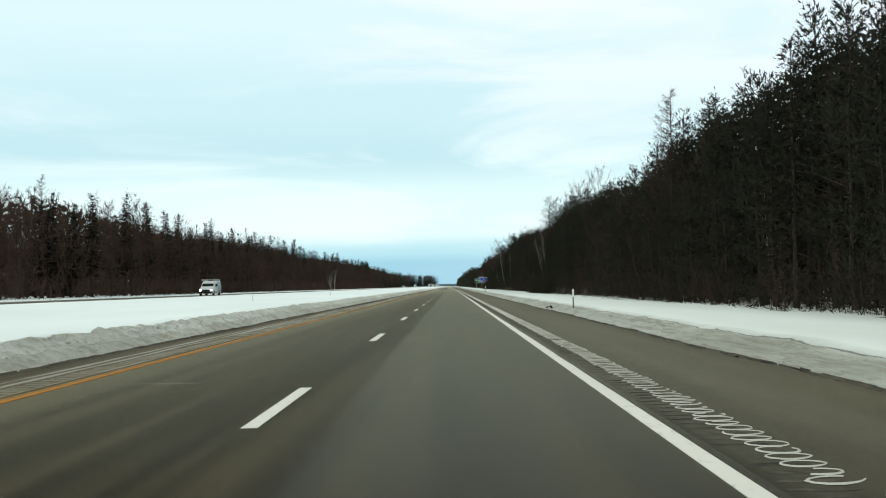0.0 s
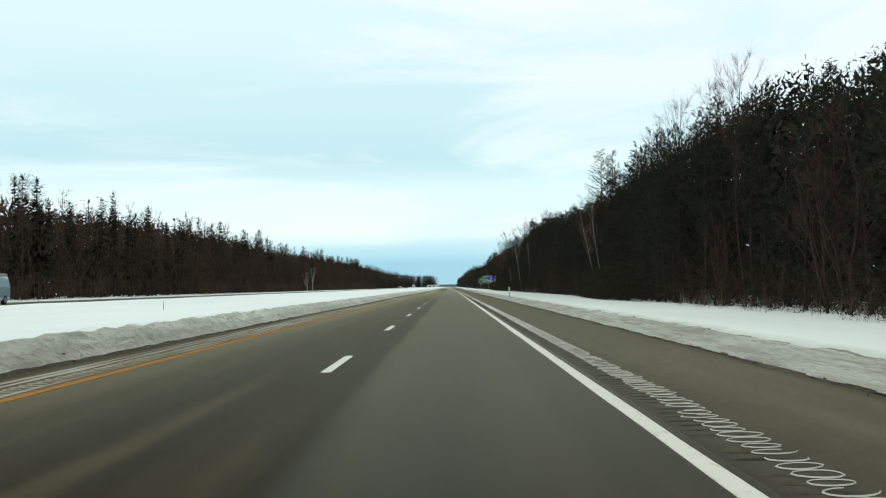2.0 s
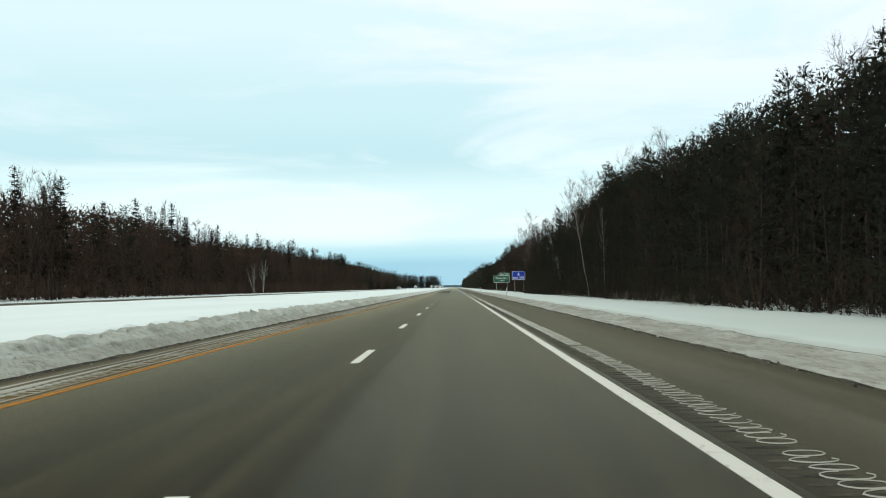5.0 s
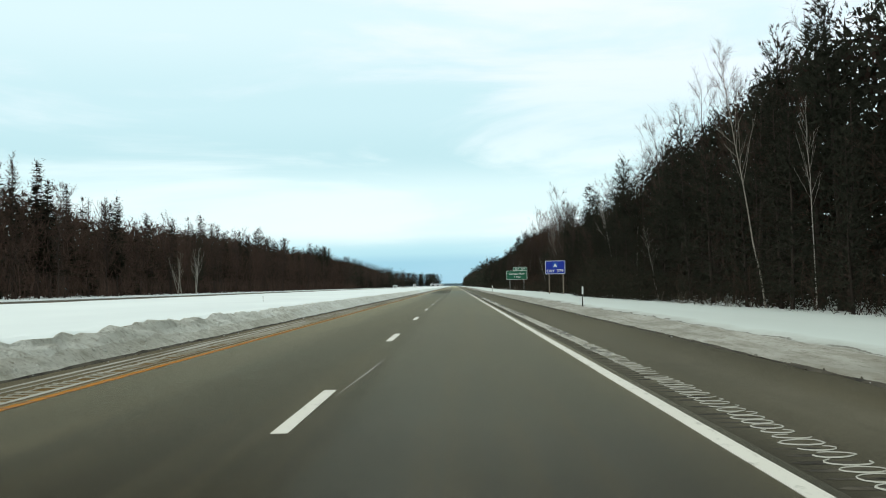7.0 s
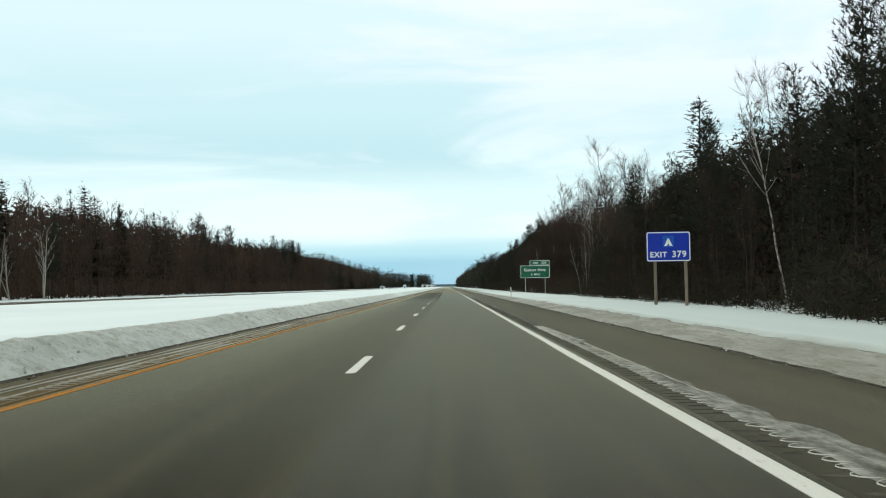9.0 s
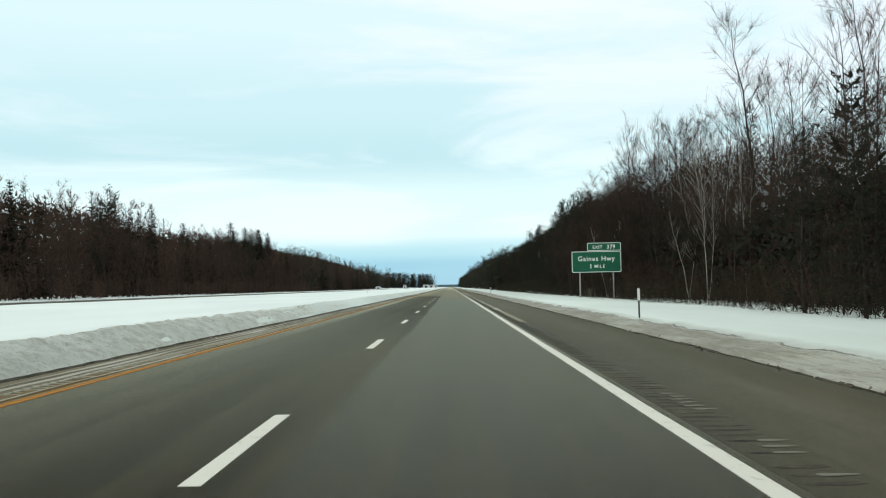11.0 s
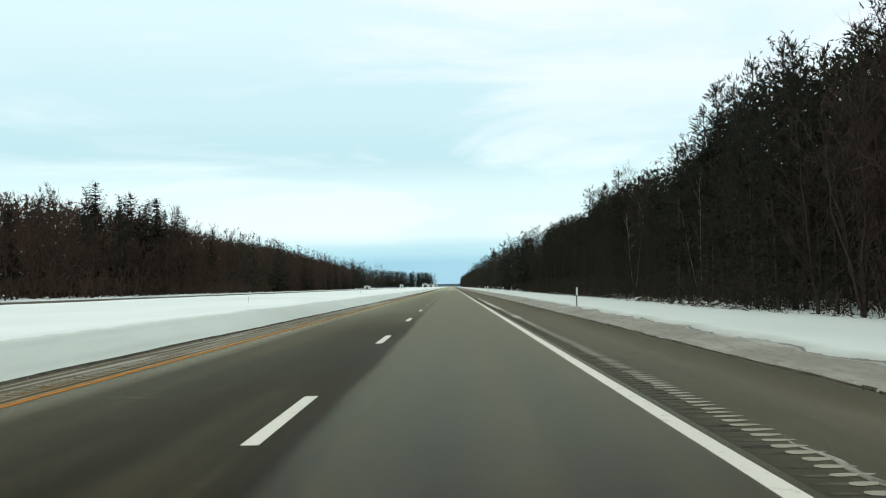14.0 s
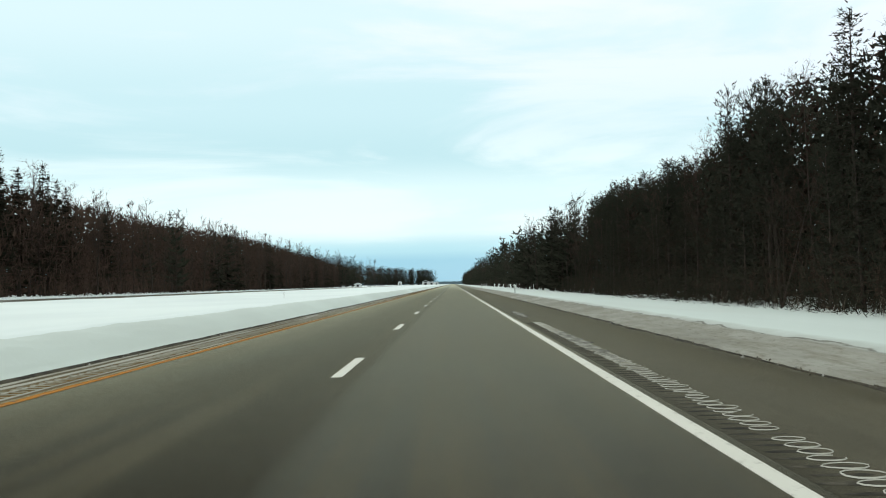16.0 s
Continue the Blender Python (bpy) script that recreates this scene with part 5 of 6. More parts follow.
rng = np.random.default_rng(71)
spots = [(rng.uniform(15.6, 19.5), rng.uniform(30, 700), rng.uniform(1.2, 4.2)) for k in range(420)]
undergrowth("undergrowth", spots, "tangle of bare brown shrubs under the trees", 1, TWIG)
spots = [(rng.uniform(-54, -45.5), rng.uniform(95, 760), rng.uniform(2.0, 5.5)) for k in range(260)]
undergrowth("median_undergrowth", spots, "thicket of bare brown shrubs beyond the median", 2, BROWN_BRUSH)


def thicket(name, n, x0, x1, y0, y1, tall, length, width, mats, share, label, seed, rise=0.5, fill=1.15, crest=None, floor=0.0, fine=0.0):
    """Dense branches and saplings that close the wood: thickest near the ground. crest: the skyline to fill up to, tall then being the share of it. fine: within so many metres of the top the sprays grow smaller."""
    rng = np.random.default_rng(seed)
    y = rng.uniform(y0, y1, n)
    x = rng.uniform(x0, x1, n)
    at = np.linspace(y0, y1, 600)
    if crest:
        top = np.interp(y, at, [crest(v) for v in at]) * tall * np.abs(x) / (19.5 if x0 > 0 else 58) * rng.uniform(0.88, 1.0, n)
    else:
        wave = np.array([0.75 + 0.5 * fractal(seed, v * 0.07, 0, 3) for v in at])
        top = tall * np.clip(np.interp(y, at, wave), 0.35, 1.3)
        if x0 > 0:
            x += np.interp(y, *RECESS) if x0 > 15 else np.interp(y, *FOOT) - x0
    z = top * (floor + (1 - floor) * rng.random(n) ** fill)
    g = np.interp(x, LAND_X, LAND_Z)
    aim = unit(rng.normal(0, 1, (n, 3)) + [0, 0, rise]) * rng.uniform(0.5, 1.0, (n, 1)) * length
    small = np.clip((top - z) / fine, 0.0, 1.0) if fine else np.ones(n)
    s = Shape()
    s.blades(np.stack([x, y, g + z], 1), aim * (0.4 + 0.6 * small)[:, None], rng.uniform(0.5, 1.0, n) * width * (0.14 + 0.86 * small), rng)
    v, f = s.arrays()
    tagged(link(name, v, f, mats, (rng.random(n) > share).astype(int)), label, "thicket", kind="stuff")


def mass_r(y):
    """The closed part of the wood: lower where leafless crowns stand over it."""
    return sky_r(y) * float(np.interp(y, [360, 375, 420, 432, 486, 502, 515, 550], [1.0, 0.92, 0.88, 0.50, 0.50, 0.76, 0.92, 1.0]))


def sky_l(y):
    return float(np.interp(y, *SKY_L))


thicket("deep_thicket", 20000, 25, 34, -30, 720, 0.50, 2.2, 0.8, [DEAD_NEEDLES, SPRUCE_NEEDLES], 0.4, "dark tangle of branches deep in the wood", 7, 0.5, 1.15, mass_r)
thicket("upper_thicket", 140000, 20.0, 24.5, 25, 720, 0.95, 0.85, 0.42, [DARK_BRUSH, PINE_NEEDLES], 0.3, "dark interlaced boughs high inside the wood", 17, 0.3, 0.8, mass_r, 0.35, 1.6)
thicket("leafless_crown", 26000, 19.5, 25.0, 498, 539, 0.93, 0.9, 0.045, [DARK_BRUSH, DEAD_NEEDLES], 0.45, "dark brown leafless crowns standing close together", 19, 1.6, 0.9, sky_r, 0.3)
thicket("inner_wood", 11000, 27, 46, -30, 760, 0.54, 3.6, 1.7, [DEAD_NEEDLES, PINE_NEEDLES], 0.4, "dark interlaced stems and boughs of the inner wood", 27, 0.4, 1.15, mass_r)
thicket("inner_median_wood", 13000, -112, -74, -30, 1080, 0.46, 4.0, 1.9, [DEAD_NEEDLES, BROWN_BRUSH], 0.6, "dark brown stems of the inner wood beyond the median", 28, 0.6, 1.25, sky_l)
thicket("deep_median_thicket", 78000, -70, -59, -30, 1045, 0.86, 2.0, 0.72, [DEAD_NEEDLES, BROWN_BRUSH], 0.6, "dark brown tangle deep in the wood beyond the median", 8, 0.6, 0.9, sky_l, 0.0, 2.2)
thicket("upper_median_thicket", 70000, -61, -54, 60, 1045, 0.84, 1.3, 0.12, [DEAD_NEEDLES, TWIG], 0.5, "dark brown branches filling the wood beyond the median", 18, 2.2, 0.9, sky_l, 0.3, 2.5)
thicket("low_brush", 17000, 16.4, 20.5, 434, 492, 4.8, 1.1, 0.05, [DARK_BRUSH, DEAD_NEEDLES], 0.6, "dark brown brush at the foot of the leafless trees", 12, 1.8, 1.0)
thicket("inner_brush", 64000, 25.4, 30.0, 430, 520, 0.74, 0.9, 0.065, [DEAD_NEEDLES, DARK_BRUSH], 0.6, "fine brown tangle of twigs behind the leafless trees", 15, 1.2, 0.85, sky_r, 0.1)
thicket("brush", 20000, 16.4, 20.5, 490, 538, 12.0, 1.4, 0.07, [DARK_BRUSH, SPRUCE_NEEDLES], 0.7, "tall dark brown brush between the leafless trees", 11, 1.8, 0.9)
thicket("low_spruce", 9000, 12.9, 16.2, 149, 186, 3.4, 0.65, 0.06, [SPRUCE_NEEDLES, DARK_BRUSH], 0.9, "low dark spruce skirts reaching out over the snow", 13)
thicket("low_bough", 9000, 12.8, 16.2, 318, 356, 3.2, 0.65, 0.06, [SPRUCE_NEEDLES, DARK_BRUSH], 0.85, "low dark boughs hanging out over the verge", 14)
thicket("low_thicket", 44000, 14.6, 17.8, 28, 705, 2.5, 0.55, 0.05, [SPRUCE_NEEDLES, DARK_BRUSH], 0.7, "tangle of dark stems and boughs at the wood's foot", 9)
thicket("thicket", 75000, 16.6, 21.5, 25, 705, 8.0, 0.95, 0.08, [DARK_BRUSH, SPRUCE_NEEDLES], 0.55, "dense dark low branches and saplings inside the wood's edge", 5)
thicket("median_thicket", 70000, -58, -49.5, 90, 1045, 12.0, 2.0, 0.13, [BROWN_BRUSH, TWIG], 0.7, "dense reddish-brown brush and saplings beyond the median", 6, 1.6, 0.95)
PALE_TWIG = make_bark("bleached_stems", (0.10, 0.08, 0.062), (0.20, 0.17, 0.135))
rng = np.random.default_rng(83)
spots = [(rng.uniform(13.3, 14.5), rng.choice((112, 126, 240, 262, 305, 470, 489, 520, 566, 600)) + rng.normal(0, 5), rng.uniform(0.5, 1.4)) for k in range(80)]
undergrowth("dry_stems", spots, "thin bleached weed stalks standing in the snow by the wood", 3, PALE_TWIG)


# ---- road signs ----
def make_sheeting(name, col):
    m = Mat(name, 0.45, 0.4)
    return m.color(m.mix(m.noise(1.3, detail=5), col, tuple(0.82 * v for v in col))).m


GREEN = make_sheeting("green_sheeting", (0.004, 0.115, 0.060))
BLUE = make_sheeting("blue_sheeting", (0.006, 0.035, 0.42))
LIGHT_BLUE = make_sheeting("blue_symbol_sheeting", (0.012, 0.10, 0.50))
WHITE_SHEET = make_sheeting("white_sheeting", (0.90, 0.92, 0.89))
STEEL = make_bark("galvanised_steel", (0.30, 0.30, 0.29), (0.42, 0.42, 0.40), (2, 2, 1))
WOOD_POST = make_bark("weathered_post", (0.16, 0.13, 0.10), (0.27, 0.23, 0.18), (8, 8, 1))
m = Mat("black_rubber", 0.85, 0.3)
BLACK = m.color(m.mix(m.noise(8), (0.014, 0.014, 0.014), (0.03, 0.03, 0.028))).m


def rounded_panel(x0, x1, z0, z1, r, front, back, hole=None):
    """An upright plate with rounded corners in the xz plane, or a frame if hole (its width) is given."""
    def outline(a, b, c, d, rad):
        pts = []
        for cx, cz, t0 in ((b - rad, d - rad, 0), (a + rad, d - rad, 90), (a + rad, c + rad, 180), (b - rad, c + rad, 270)):
            for k in range(7):
                t = radians(t0 + 15 * k)
                pts.append((cx + rad * math.cos(t), cz + rad * math.sin(t)))
        return pts
    bm = bmesh.new()
    o = outline(x0, x1, z0, z1, r)
    of, ob_ = [bm.verts.new((x, front, z)) for x, z in o], [bm.verts.new((x, back, z)) for x, z in o]
    n = len(o)
    for k in range(n):
        bm.faces.new((of[k], ob_[k], ob_[(k + 1) % n], of[(k + 1) % n]))
    if hole is None:
        bm.faces.new(of)
        bm.faces.new(ob_[::-1])
    else:
        i = outline(x0 + hole, x1 - hole, z0 + hole, z1 - hole, max(0.01, r - hole * 0.6))
        inf, inb = [bm.verts.new((x, front, z)) for x, z in i], [bm.verts.new((x, back, z)) for x, z in i]
        for k in range(n):
            j = (k + 1) % n
            bm.faces.new((of[k], of[j], inf[j], inf[k]))
            bm.faces.new((ob_[j], ob_[k], inb[k], inb[j]))
            bm.faces.new((inf[k], inf[j], inb[j], inb[k]))
    bmesh.ops.recalc_face_normals(bm, faces=bm.faces[:])
    return bm


def lettering(text, x, z, size, y, parent, bold=0.0, gap=1.0):
    """Raised letters on a sign face, each a part, centred on x with their foot at z; size is the height of a capital."""
    cu = bpy.data.curves.new("lettering", "FONT")
    cu.body, cu.size, cu.align_x, cu.extrude, cu.offset, cu.space_character = text, size / 0.73, "CENTER", 0.002, bold, gap
    tmp = bpy.data.objects.new("lettering", cu)
    scene.collection.objects.link(tmp)
    me = bpy.data.meshes.new_from_object(tmp.evaluated_get(bpy.context.evaluated_depsgraph_get()))
    bpy.data.objects.remove(tmp)
    pts = np.array([v.co for v in me.vertices])
    polys = [list(p.vertices) for p in me.polygons]
    # glyphs: runs of faces whose x ranges overlap
    spans = sorted([[min(pts[i, 0] for i in p), max(pts[i, 0] for i in p), [k]] for k, p in enumerate(polys)])
    glyphs = []
    for lo, hi, k in spans:
        if glyphs and lo < glyphs[-1][1] - 0.002:
            glyphs[-1][1] = max(glyphs[-1][1], hi)
            glyphs[-1][2] += k
        else:
            glyphs.append([lo, hi, list(k)])
    for lo, hi, ks in glyphs:
        used = sorted({i for k in ks for i in polys[k]})
        at = {v: n for n, v in enumerate(used)}
        g = bpy.data.meshes.new("letter")
        g.from_pydata([tuple(pts[i]) for i in used], [], [[at[i] for i in polys[k]] for k in ks])
        g.materials.append(WHITE_SHEET)
        ob = new("letter", g)
        ob.parent = parent
        ob.matrix_basis = pose(x, y, z, 90, 0, 0)


def post_bm(x, y, z0, z1, r, square=False):
    bm = bmesh.new()
    if square:
        return box_bm(x - r, x + r, y - r, y + r, z0, z1, 0.012)
    bmesh.ops.create_cone(bm, cap_ends=True, segments=14, radius1=r, radius2=r, depth=z1 - z0, matrix=Matrix.Translation((x, y, (z0 + z1) / 2)))
    return bm


# green guide sign with its exit tab
GX, GY = 13.87, 483.0
guide = empty("exit_guide_sign", (GX, GY, -0.2), "large green motorway guide sign with exit tab on two steel posts", "road sign", turn=0.6)


def gx(v):
    return v - GX


panel = part("panel", rounded_panel(gx(11.48), gx(16.25), 2.56, 4.62, 0.16, 0.0, 0.03), GREEN, guide, "green reflective panel")
part("border", rounded_panel(gx(11.48) + 0.03, gx(16.25) - 0.03, 2.59, 4.59, 0.15, -0.005, 0.002, 0.062), WHITE_SHEET, panel)
tab = part("exit_tab", rounded_panel(gx(12.98), gx(16.25), 4.625, 5.43, 0.13, 0.0, 0.03), GREEN, guide, "small green exit tab")
part("border", rounded_panel(gx(12.98) + 0.03, gx(16.25) - 0.03, 4.645, 5.40, 0.12, -0.005, 0.002, 0.055), WHITE_SHEET, tab)
lettering("Gaines Hwy", gx(13.84), 3.68, 0.47, -0.006, panel, 0.010, 1.13)
lettering("1", gx(13.32), 2.98, 0.40, -0.006, panel, 0.020)
lettering("MILE", gx(14.16), 3.00, 0.33, -0.006, panel, 0.005, 1.2)
lettering("EXIT", gx(13.98), 4.85, 0.30, -0.006, tab, 0.009, 1.15)
lettering("379", gx(15.28), 4.84, 0.37, -0.006, tab, 0.013, 1.12)
for x in (12.27, 15.47):
    part("post", post_bm(gx(x), 0.11, -0.5, 5.2 if x > 13 else 4.5, 0.075), STEEL, guide, "round galvanised post")
for z in (2.85, 3.6, 4.35):
    part("stringer", box_bm(gx(11.6), gx(16.1), 0.032, 0.07, z - 0.03, z + 0.03, 0.004), STEEL, guide)

# blue camping sign
BX, BY = 12.03, 372.0
camp = empty("camping_sign", (BX, BY, -0.15), "blue services sign with a white tent symbol on two wooden posts", "road sign", turn=0.4)


def bx(v):
    return v - BX


panel = part("panel", rounded_panel(bx(10.80), bx(13.27), 2.58, 4.25, 0.13, 0.0, 0.025), BLUE, camp, "blue reflective panel")
part("border", rounded_panel(bx(10.80) + 0.02, bx(13.27) - 0.02, 2.60, 4.23, 0.12, -0.005, 0.002, 0.055), WHITE_SHEET, panel)
symbol = part("symbol_plate", rounded_panel(bx(11.72), bx(12.34), 3.38, 4.02, 0.04, -0.004, 0.002), LIGHT_BLUE, panel)
part("symbol_border", rounded_panel(bx(11.72), bx(12.34), 3.38, 4.02, 0.04, -0.008, 0.0, 0.018), LIGHT_BLUE, symbol)
bm = bmesh.new()
tent = [(-0.24, 3.45), (-0.07, 3.45), (0.0, 3.60), (0.07, 3.45), (0.24, 3.45), (0.03, 3.88), (-0.03, 3.88)]
fv = [bm.verts.new((x, -0.009, z)) for x, z in tent]
bv = [bm.verts.new((x, -0.003, z)) for x, z in tent]
for tri in ((0, 1, 2), (0, 2, 6), (6, 2, 5), (2, 3, 4), (2, 4, 5)):
    bm.faces.new([fv[k] for k in tri])
for k in range(7):
    bm.faces.new((fv[k], bv[k], bv[(k + 1) % 7], fv[(k + 1) % 7]))
part("tent_symbol", bm, WHITE_SHEET, symbol, "white tent symbol")
lettering("EXIT", bx(11.46), 2.83, 0.31, -0.006, panel, 0.012, 1.12)
lettering("379", bx(12.62), 2.82, 0.37, -0.006, panel, 0.011, 1.12)
for x in (11.28, 13.00):
    part("post", post_bm(bx(x), 0.105, -0.5, 3.9, 0.075, True), WOOD_POST, camp, "square weathered wooden post")
for z in (2.8, 3.9):
    part("stringer", box_bm(bx(10.95), bx(13.1), 0.026, 0.03 + 0.001, z - 0.04, z + 0.04), STEEL, camp)


POST_STEEL = make_bark("dull_steel", (0.05, 0.048, 0.042), (0.10, 0.096, 0.085), (2, 2, 1))


# ---- delineator posts, 400 feet apart ----
marker = None
for k in range(7):
    y = (49.1, 172.1, 294.6, 416.7, 539.0, 661.3, 783.6)[k]
    if marker is None:
        marker = empty("delineator_post", (5.84, y, -0.06), "slim dark delineator post with white reflector plate in the snow bank", "road marker", "delineators along the shoulder")
        bm = bmesh.new()
        # a flanged channel
        for a, b, c, d in ((-0.016, 0.016, -0.006, 0.0), (-0.028, -0.016, -0.02, -0.014), (0.016, 0.028, -0.02, -0.014), (-0.019, -0.013, -0.02, 0.0), (0.013, 0.019, -0.02, 0.0)):
            bmesh.ops.create_cube(bm, size=1, matrix=Matrix.Translation(((a + b) / 2, (c + d) / 2, 0.38)) @ Matrix.Diagonal((b - a, d - c, 1.36, 1)))
        part("post", bm, POST_STEEL, marker, "dark steel channel")
        part("reflector", rounded_panel(-0.042, 0.042, 0.70, 1.08, 0.02, -0.032, -0.022), WHITE_SHEET, marker, "white reflective plate")
    else:
        copy_thing(marker, pose(5.88, y, 0.03, 0, 1.0 * (-1) ** k, 4 * k))

# thin stakes in the median
stake = None
for x, y, tall in ((-14.2, 560.5, 0.45), (-14.7, 77.5, 0.38), (-13.2, 314.0, 0.45), (-13.8, 120.0, 0.4), (-13.4, 640.0, 0.5)):
    if stake is None:
        stake = empty("marker_stake", (x, y, land(x, y) - 0.03), "thin weathered stake standing in the median snow", "stake", "stakes in the median")
        part("shaft", post_bm(0, 0, -0.2, tall, 0.012, True), WOOD_POST, stake)
    else:
        copy_thing(stake, pose(x, y, land(x, y) - 0.03, 2, -2, 20))


# ---- the van on the opposite carriageway ----
def make_car_paint(name, col, rough=0.35):
    m = Mat(name, rough, 0.5)
    return m.color(m.mix(m.noise(2.5, detail=5), col, tuple(0.75 * v for v in col))).m


VAN_WHITE, VAN_BLUE = make_car_paint("van_white_paint", (0.62, 0.64, 0.64)), make_car_paint("van_blue_paint", (0.16, 0.27, 0.33))
DARK_GLASS = make_car_paint("tinted_glass", (0.012, 0.014, 0.016), 0.08)
m = Mat("headlight", 0.2)
m.color((0.9, 0.9, 0.85))
m.b.inputs["Emission Color"].default_value = (1.0, 0.97, 0.9, 1)
m.b.inputs["Emission Strength"].default_value = 3.0
LAMP = m.m
van = empty("service_van", (-33.0, 143.0, 0.58), "white service van with blue livery, roof rack and lit headlights", "van")


def loft(sections, name, material, parent, label=""):
    """A body from cross sections along y: each is y, half width at foot, half width at top, foot, top."""
    bm = bmesh.new()
    rings = []
    for y, w0, w1, z0, z1 in sections:
        mid = z0 + 0.55 * (z1 - z0)
        ring = [(-w0 * 0.93, z0), (w0 * 0.93, z0), (w0, z0 + 0.12), (w0, mid), (w1, z1 - 0.07), (w1 * 0.9, z1), (-w1 * 0.9, z1), (-w1, z1 - 0.07), (-w0, mid), (-w0, z0 + 0.12)]
        rings.append([bm.verts.new((x, y, z)) for x, z in ring])
    for a, b in zip(rings, rings[1:]):
        for k in range(len(a)):
            j = (k + 1) % len(a)
            bm.faces.new((a[k], a[j], b[j], b[k]))
    bm.faces.new(rings[0])
    bm.faces.new(rings[-1][::-1])
    bmesh.ops.recalc_face_normals(bm, faces=bm.faces[:])
    return part(name, bm, material, parent, label)


body = loft([(-2.55, 0.86, 0.80, 0.42, 0.86), (-2.40, 0.94, 0.88, 0.30, 1.02), (-1.55, 0.97, 0.90, 0.28, 1.18), (-1.45, 0.97, 0.90, 0.28, 1.24), (-0.75, 0.98, 0.80, 0.28, 1.92), (-0.4, 0.98, 0.82, 0.28, 2.02), (2.5, 0.98, 0.84, 0.30, 2.05), (2.62, 0.94, 0.80, 0.36, 1.95)], "body", VAN_WHITE, van)
livery = loft([(0.3, 0.99, 0.845, 0.42, 1.98), (2.5, 0.99, 0.85, 0.42, 1.99)], "livery", VAN_BLUE, body, "blue side livery")
bm = bmesh.new()
bm.faces.new([bm.verts.new(p) for p in ((-0.80, -1.44, 1.27), (0.80, -1.44, 1.27), (0.72, -0.80, 1.86), (-0.72, -0.80, 1.86))])
bmesh.ops.solidify(bm, geom=bm.faces[:], thickness=-0.03)
part("windscreen", bm, DARK_GLASS, body)
part("grille", box_bm(-0.55, 0.55, -2.585, -2.50, 0.56, 0.80, 0.02), BLACK, body)
part("bumper", box_bm(-0.90, 0.90, -2.66, -2.42, 0.32, 0.54, 0.05), BLACK, body)
for s in (-1, 1):
    part("headlight", box_bm(min(s * 0.60, s * 0.86), max(s * 0.60, s * 0.86), -2.60, -2.46, 0.64, 0.86, 0.03), LAMP, body, "lit headlight")
    part("side_window", box_bm(min(s * 0.93, s * 0.985), max(s * 0.93, s * 0.985), -0.75, 0.2, 1.22, 1.62, 0.01), DARK_GLASS, body)
    part("mirror", box_bm(min(s * 1.0, s * 1.2), max(s * 1.0, s * 1.2), -1.15, -1.05, 1.2, 1.45, 0.03), BLACK, body)
    for y in (-1.7, 1.65):
        bm = bmesh.new()
        bmesh.ops.create_cone(bm, cap_ends=True, segments=24, radius1=0.35, radius2=0.35, depth=0.24, matrix=Matrix.Translation((s * 0.88, y, 0.35)) @ Matrix.Rotation(radians(90), 4, "Y"))
        bmesh.ops.bevel(bm, geom=[e for e in bm.edges if not any(abs((v.co - Vector((s * 0.88, y, 0.35))).dot(Vector((1, 0, 0)))) < 0.01 for v in e.verts) and e.calc_length() < 0.12], offset=0.03, segments=1, affect="EDGES")
        wheel = part("wheel", bm, BLACK, van)
        bm = bmesh.new()
        bmesh.ops.create_cone(bm, cap_ends=True, segments=18, radius1=0.21, radius2=0.17, depth=0.03, matrix=Matrix.Translation((s * 1.005, y, 0.35)) @ Matrix.Rotation(radians(90 * s), 4, "Y"))
        part("rim", bm, STEEL, wheel)
rack = part("roof_rack", box_bm(-0.85, 0.85, -1.1, -1.0, 2.16, 2.22, 0.01), STEEL, van)
for y in (0.0, 1.0, 2.1):
    part("rack_bar", box_bm(-0.85, 0.85, y, y + 0.06, 2.16, 2.22, 0.01), STEEL, van)
for s in (-0.8, 0.8):
    part("rack_rail", box_bm(s - 0.03, s + 0.03, -1.4, 2.4, 2.06, 2.26, 0.01), STEEL, van)


# ---- far-off sheds by the interchange ----
PALE_SIDING = make_car_paint("pale_siding", (0.66, 0.68, 0.68), 0.7)
ROOF_SNOW = SNOW


def shed(x, y, w, d, hgt, label):
    s = empty("farm_shed", (x, y, land(x, y) - 0.1), label, "shed", "sheds by the interchange")
    part("wall", box_bm(-w / 2, w / 2, -d / 2, d / 2, 0, hgt, 0.03), PALE_SIDING, s)
    bm = bmesh.new()
    r = hgt * 0.45
    pts = [(-w / 2 - 0.4, hgt), (0, hgt + r), (w / 2 + 0.4, hgt), (w / 2 + 0.4, hgt - 0.25), (0, hgt + r - 0.3), (-w / 2 - 0.4, hgt - 0.25)]
    a, b = [bm.verts.new((px, -d / 2 - 0.4, pz)) for px, pz in pts], [bm.verts.new((px, d / 2 + 0.4, pz)) for px, pz in pts]
    for k in range(6):
        bm.faces.new((a[k], a[(k + 1) % 6], b[(k + 1) % 6], b[k]))
    bm.faces.new(a[::-1])
    bm.faces.new(b)
    bmesh.ops.recalc_face_normals(bm, faces=bm.faces[:])
    part("roof", bm, ROOF_SNOW, s, "snow-covered roof")
    part("door", box_bm(-w * 0.18, w * 0.18, -d / 2 - 0.05, -d / 2 + 0.02, 0.1, hgt * 0.75), BLACK, s)
    return s


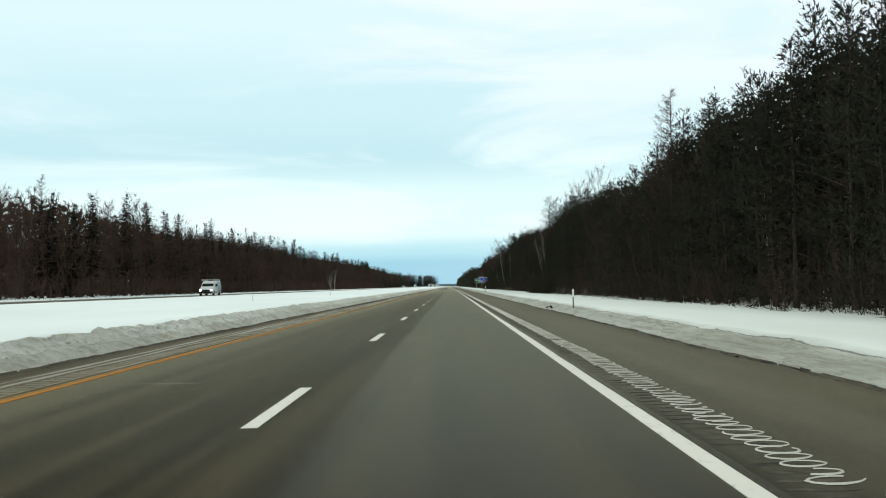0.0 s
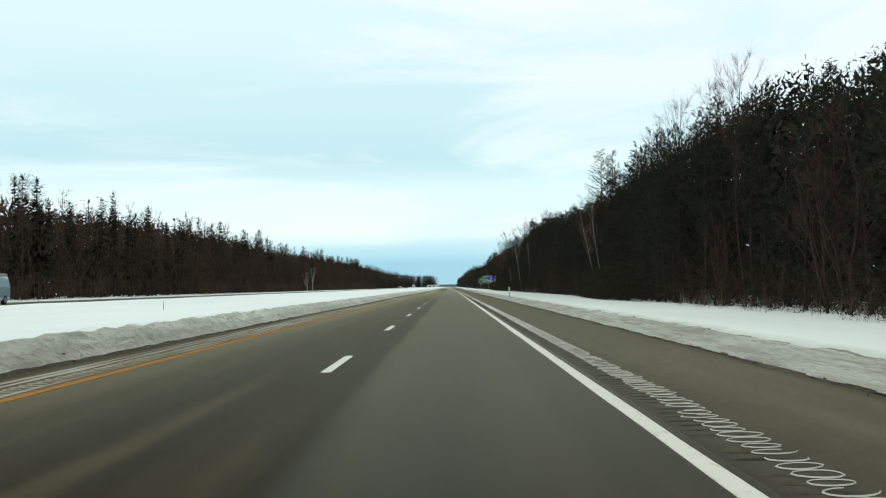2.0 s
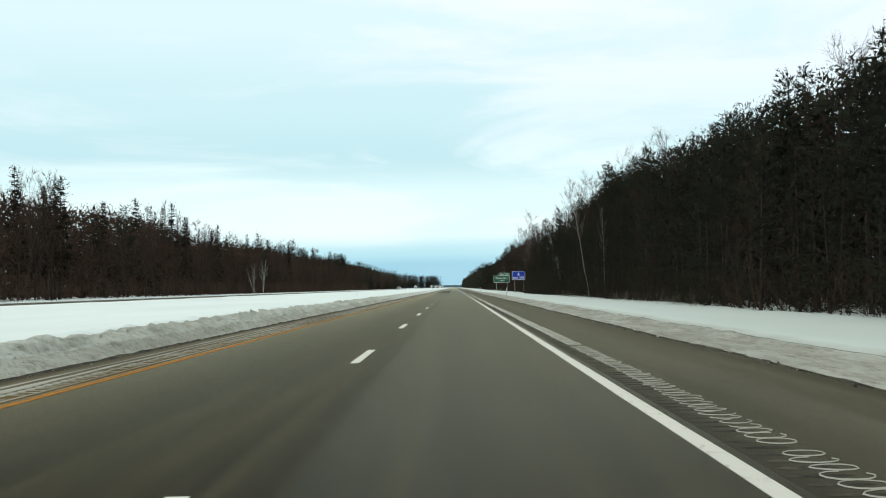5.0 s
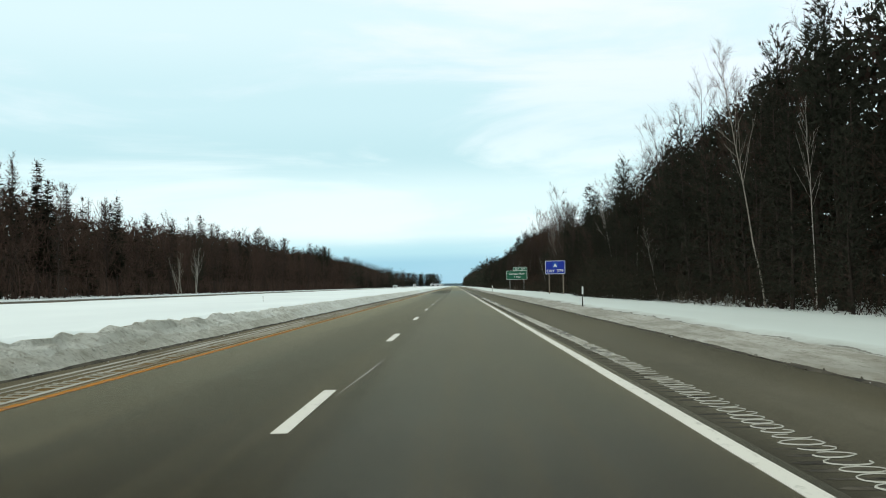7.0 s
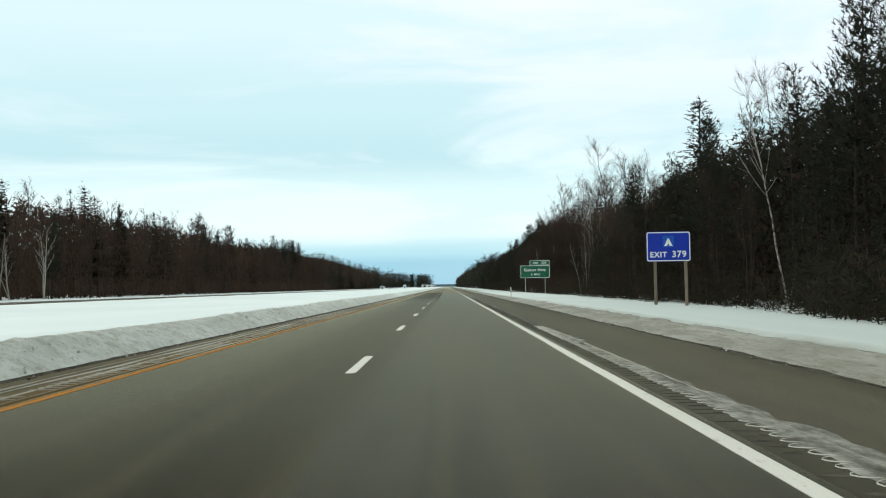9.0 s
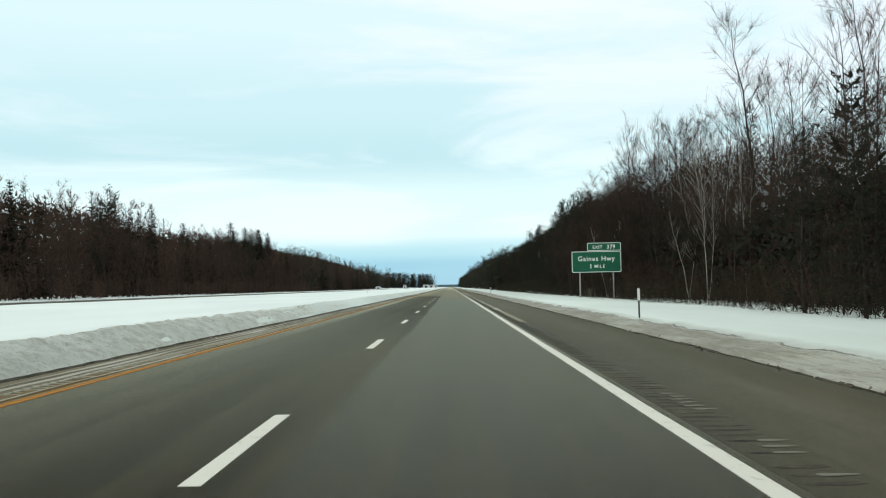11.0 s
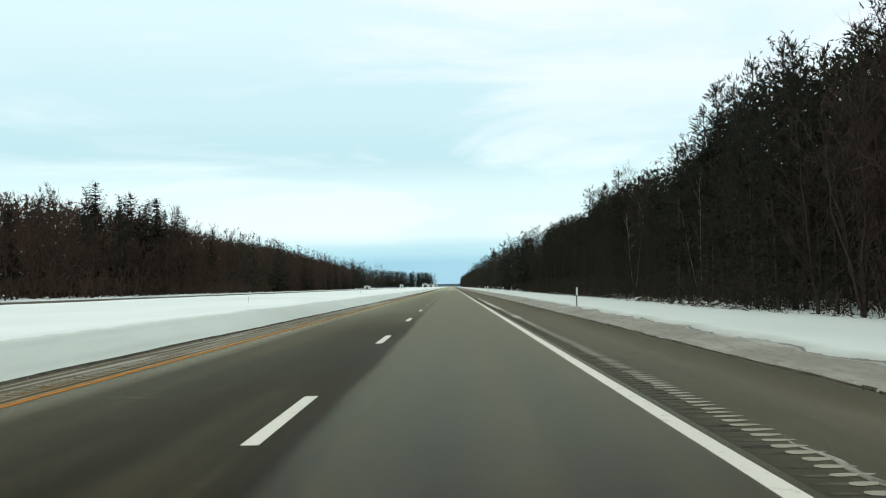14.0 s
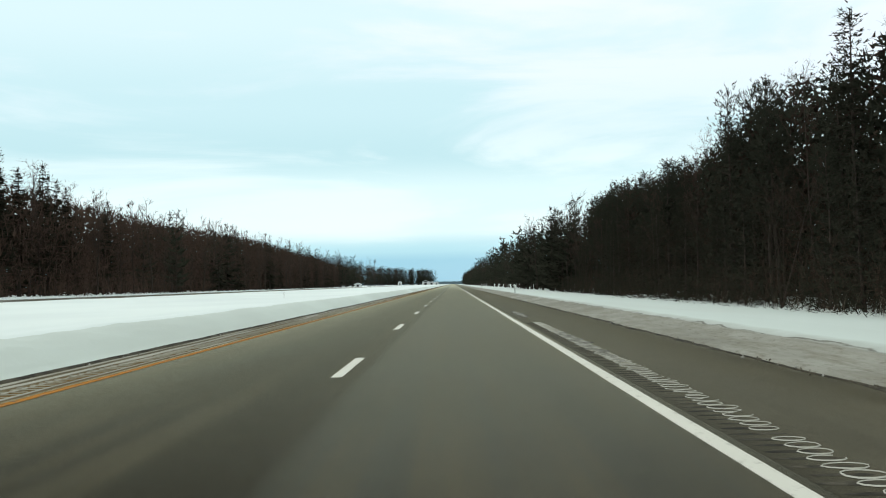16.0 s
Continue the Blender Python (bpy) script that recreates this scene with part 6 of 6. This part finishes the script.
shed(-35, 1880, 9, 8, 4, "white farm shed under snow, far along the road")
shed(-28.5, 1930, 8, 7, 3.4, "pale long shed under snow, far along the road")
shed(-22.5, 1975, 5, 6, 3, "small white shed under snow beside the far road")
shed(-54, 1614, 3.4, 3.4, 3.0, "small white hut under snow far along the road")
shed(-50, 1105, 3.4, 3, 1.5, "small pale hut at the wood's end beyond the median")


# ---- brush at the wood's foot, half buried in snow ----
def snowy_bush(seed):
    rng = np.random.default_rng(seed)
    twigs, caps = Shape(), Shape()
    n = 130
    base = rng.normal(0, 1, (n, 3)) * [0.75, 0.45, 0.0]
    twigs.blades(base, unit(rng.normal(0, 0.8, (n, 3)) + [-0.3, 0, 0.55]) * rng.uniform(0.35, 0.95, (n, 1)), 0.022, rng)
    octa = np.array([(1, 0, 0), (0, 1, 0), (-1, 0, 0), (0, -1, 0), (0.7, 0.7, 0.35), (-0.7, 0.7, 0.35), (-0.7, -0.7, 0.35), (0.7, -0.7, 0.35), (0, 0, 0.55), (0, 0, -0.3)])
    tri = [(0, 4, 8), (4, 1, 8), (1, 5, 8), (5, 2, 8), (2, 6, 8), (6, 3, 8), (3, 7, 8), (7, 0, 8), (0, 9, 4), (4, 9, 1), (1, 9, 5), (5, 9, 2), (2, 9, 6), (6, 9, 3), (3, 9, 7), (7, 9, 0)]
    for k in range(34):
        at = rng.normal(0, 1, 3) * [0.8, 0.45, 0.0]
        at[2] = max(0.02, 0.34 * math.exp(-at[0] ** 2) * rng.uniform(0.2, 1.0))
        caps.add(octa * rng.uniform(0.03, 0.12) * rng.uniform(0.7, 1.4, (10, 1)) * [1.2, 1, 0.8] + at, tri)
    return twigs.arrays(), caps.arrays()


bush_forms = [snowy_bush(400 + k) for k in range(3)]
bush_store = {}
for k, (x, y, s) in enumerate(((14.3, 567.4, 1.1), (15.2, 565.8, 1.0), (13.5, 548.7, 0.9), (14.2, 546.7, 1.2), (13.8, 541.0, 0.8), (13.3, 355.2, 0.8), (13.1, 336.5, 0.8), (14.6, 312.7, 0.8), (14.4, 302.0, 0.7), (16.2, 590.0, 1.3), (15.7, 582.5, 1.2), (13.6, 86.4, 0.9), (14.8, 643.0, 1.0))):
    m = Matrix.LocRotScale((x, y, land(x, y) - 0.03), Euler((0, 0, 0.8 * k)), (s, s, s))
    if k % 3 in bush_store:
        copy_thing(bush_store[k % 3], m)
        continue
    (tv, tf), (cv, cf) = bush_forms[k % 3]
    bush = tagged(new("snowy_bush"), "low bare bush bent down and capped with snow", "bush", "bushes at the wood's foot")
    tagged(link("twig", tv, tf, PALE_TWIG, parent=bush), kind="stuff")
    tagged(link("snow_cap", cv, cf, SNOW, parent=bush, smooth=True), "clumped white snow", kind="stuff")
    bush.matrix_basis = m
    bush_store[k % 3] = bush

# a torn scrap of dark rubber at the bank's foot
bm = bmesh.new()
bmesh.ops.create_grid(bm, x_segments=8, y_segments=3, size=0.5)
for v in bm.verts:
    x, y = v.co.x, v.co.y
    v.co = Vector((0.36 * x, 0.11 * y * (1.2 - abs(x)), 0.05 + 0.10 * math.cos(2.6 * x) - 0.06 * y + 0.03 * math.sin(9 * x)))
bmesh.ops.solidify(bm, geom=bm.faces[:], thickness=0.012)
scrap = part("tyre_scrap", bm, BLACK, None)
scrap.matrix_basis = pose(4.93, 51.5, 0.03, 0, 0, 25)
tagged(scrap, "torn curled scrap of black rubber at the bank's foot", "debris")
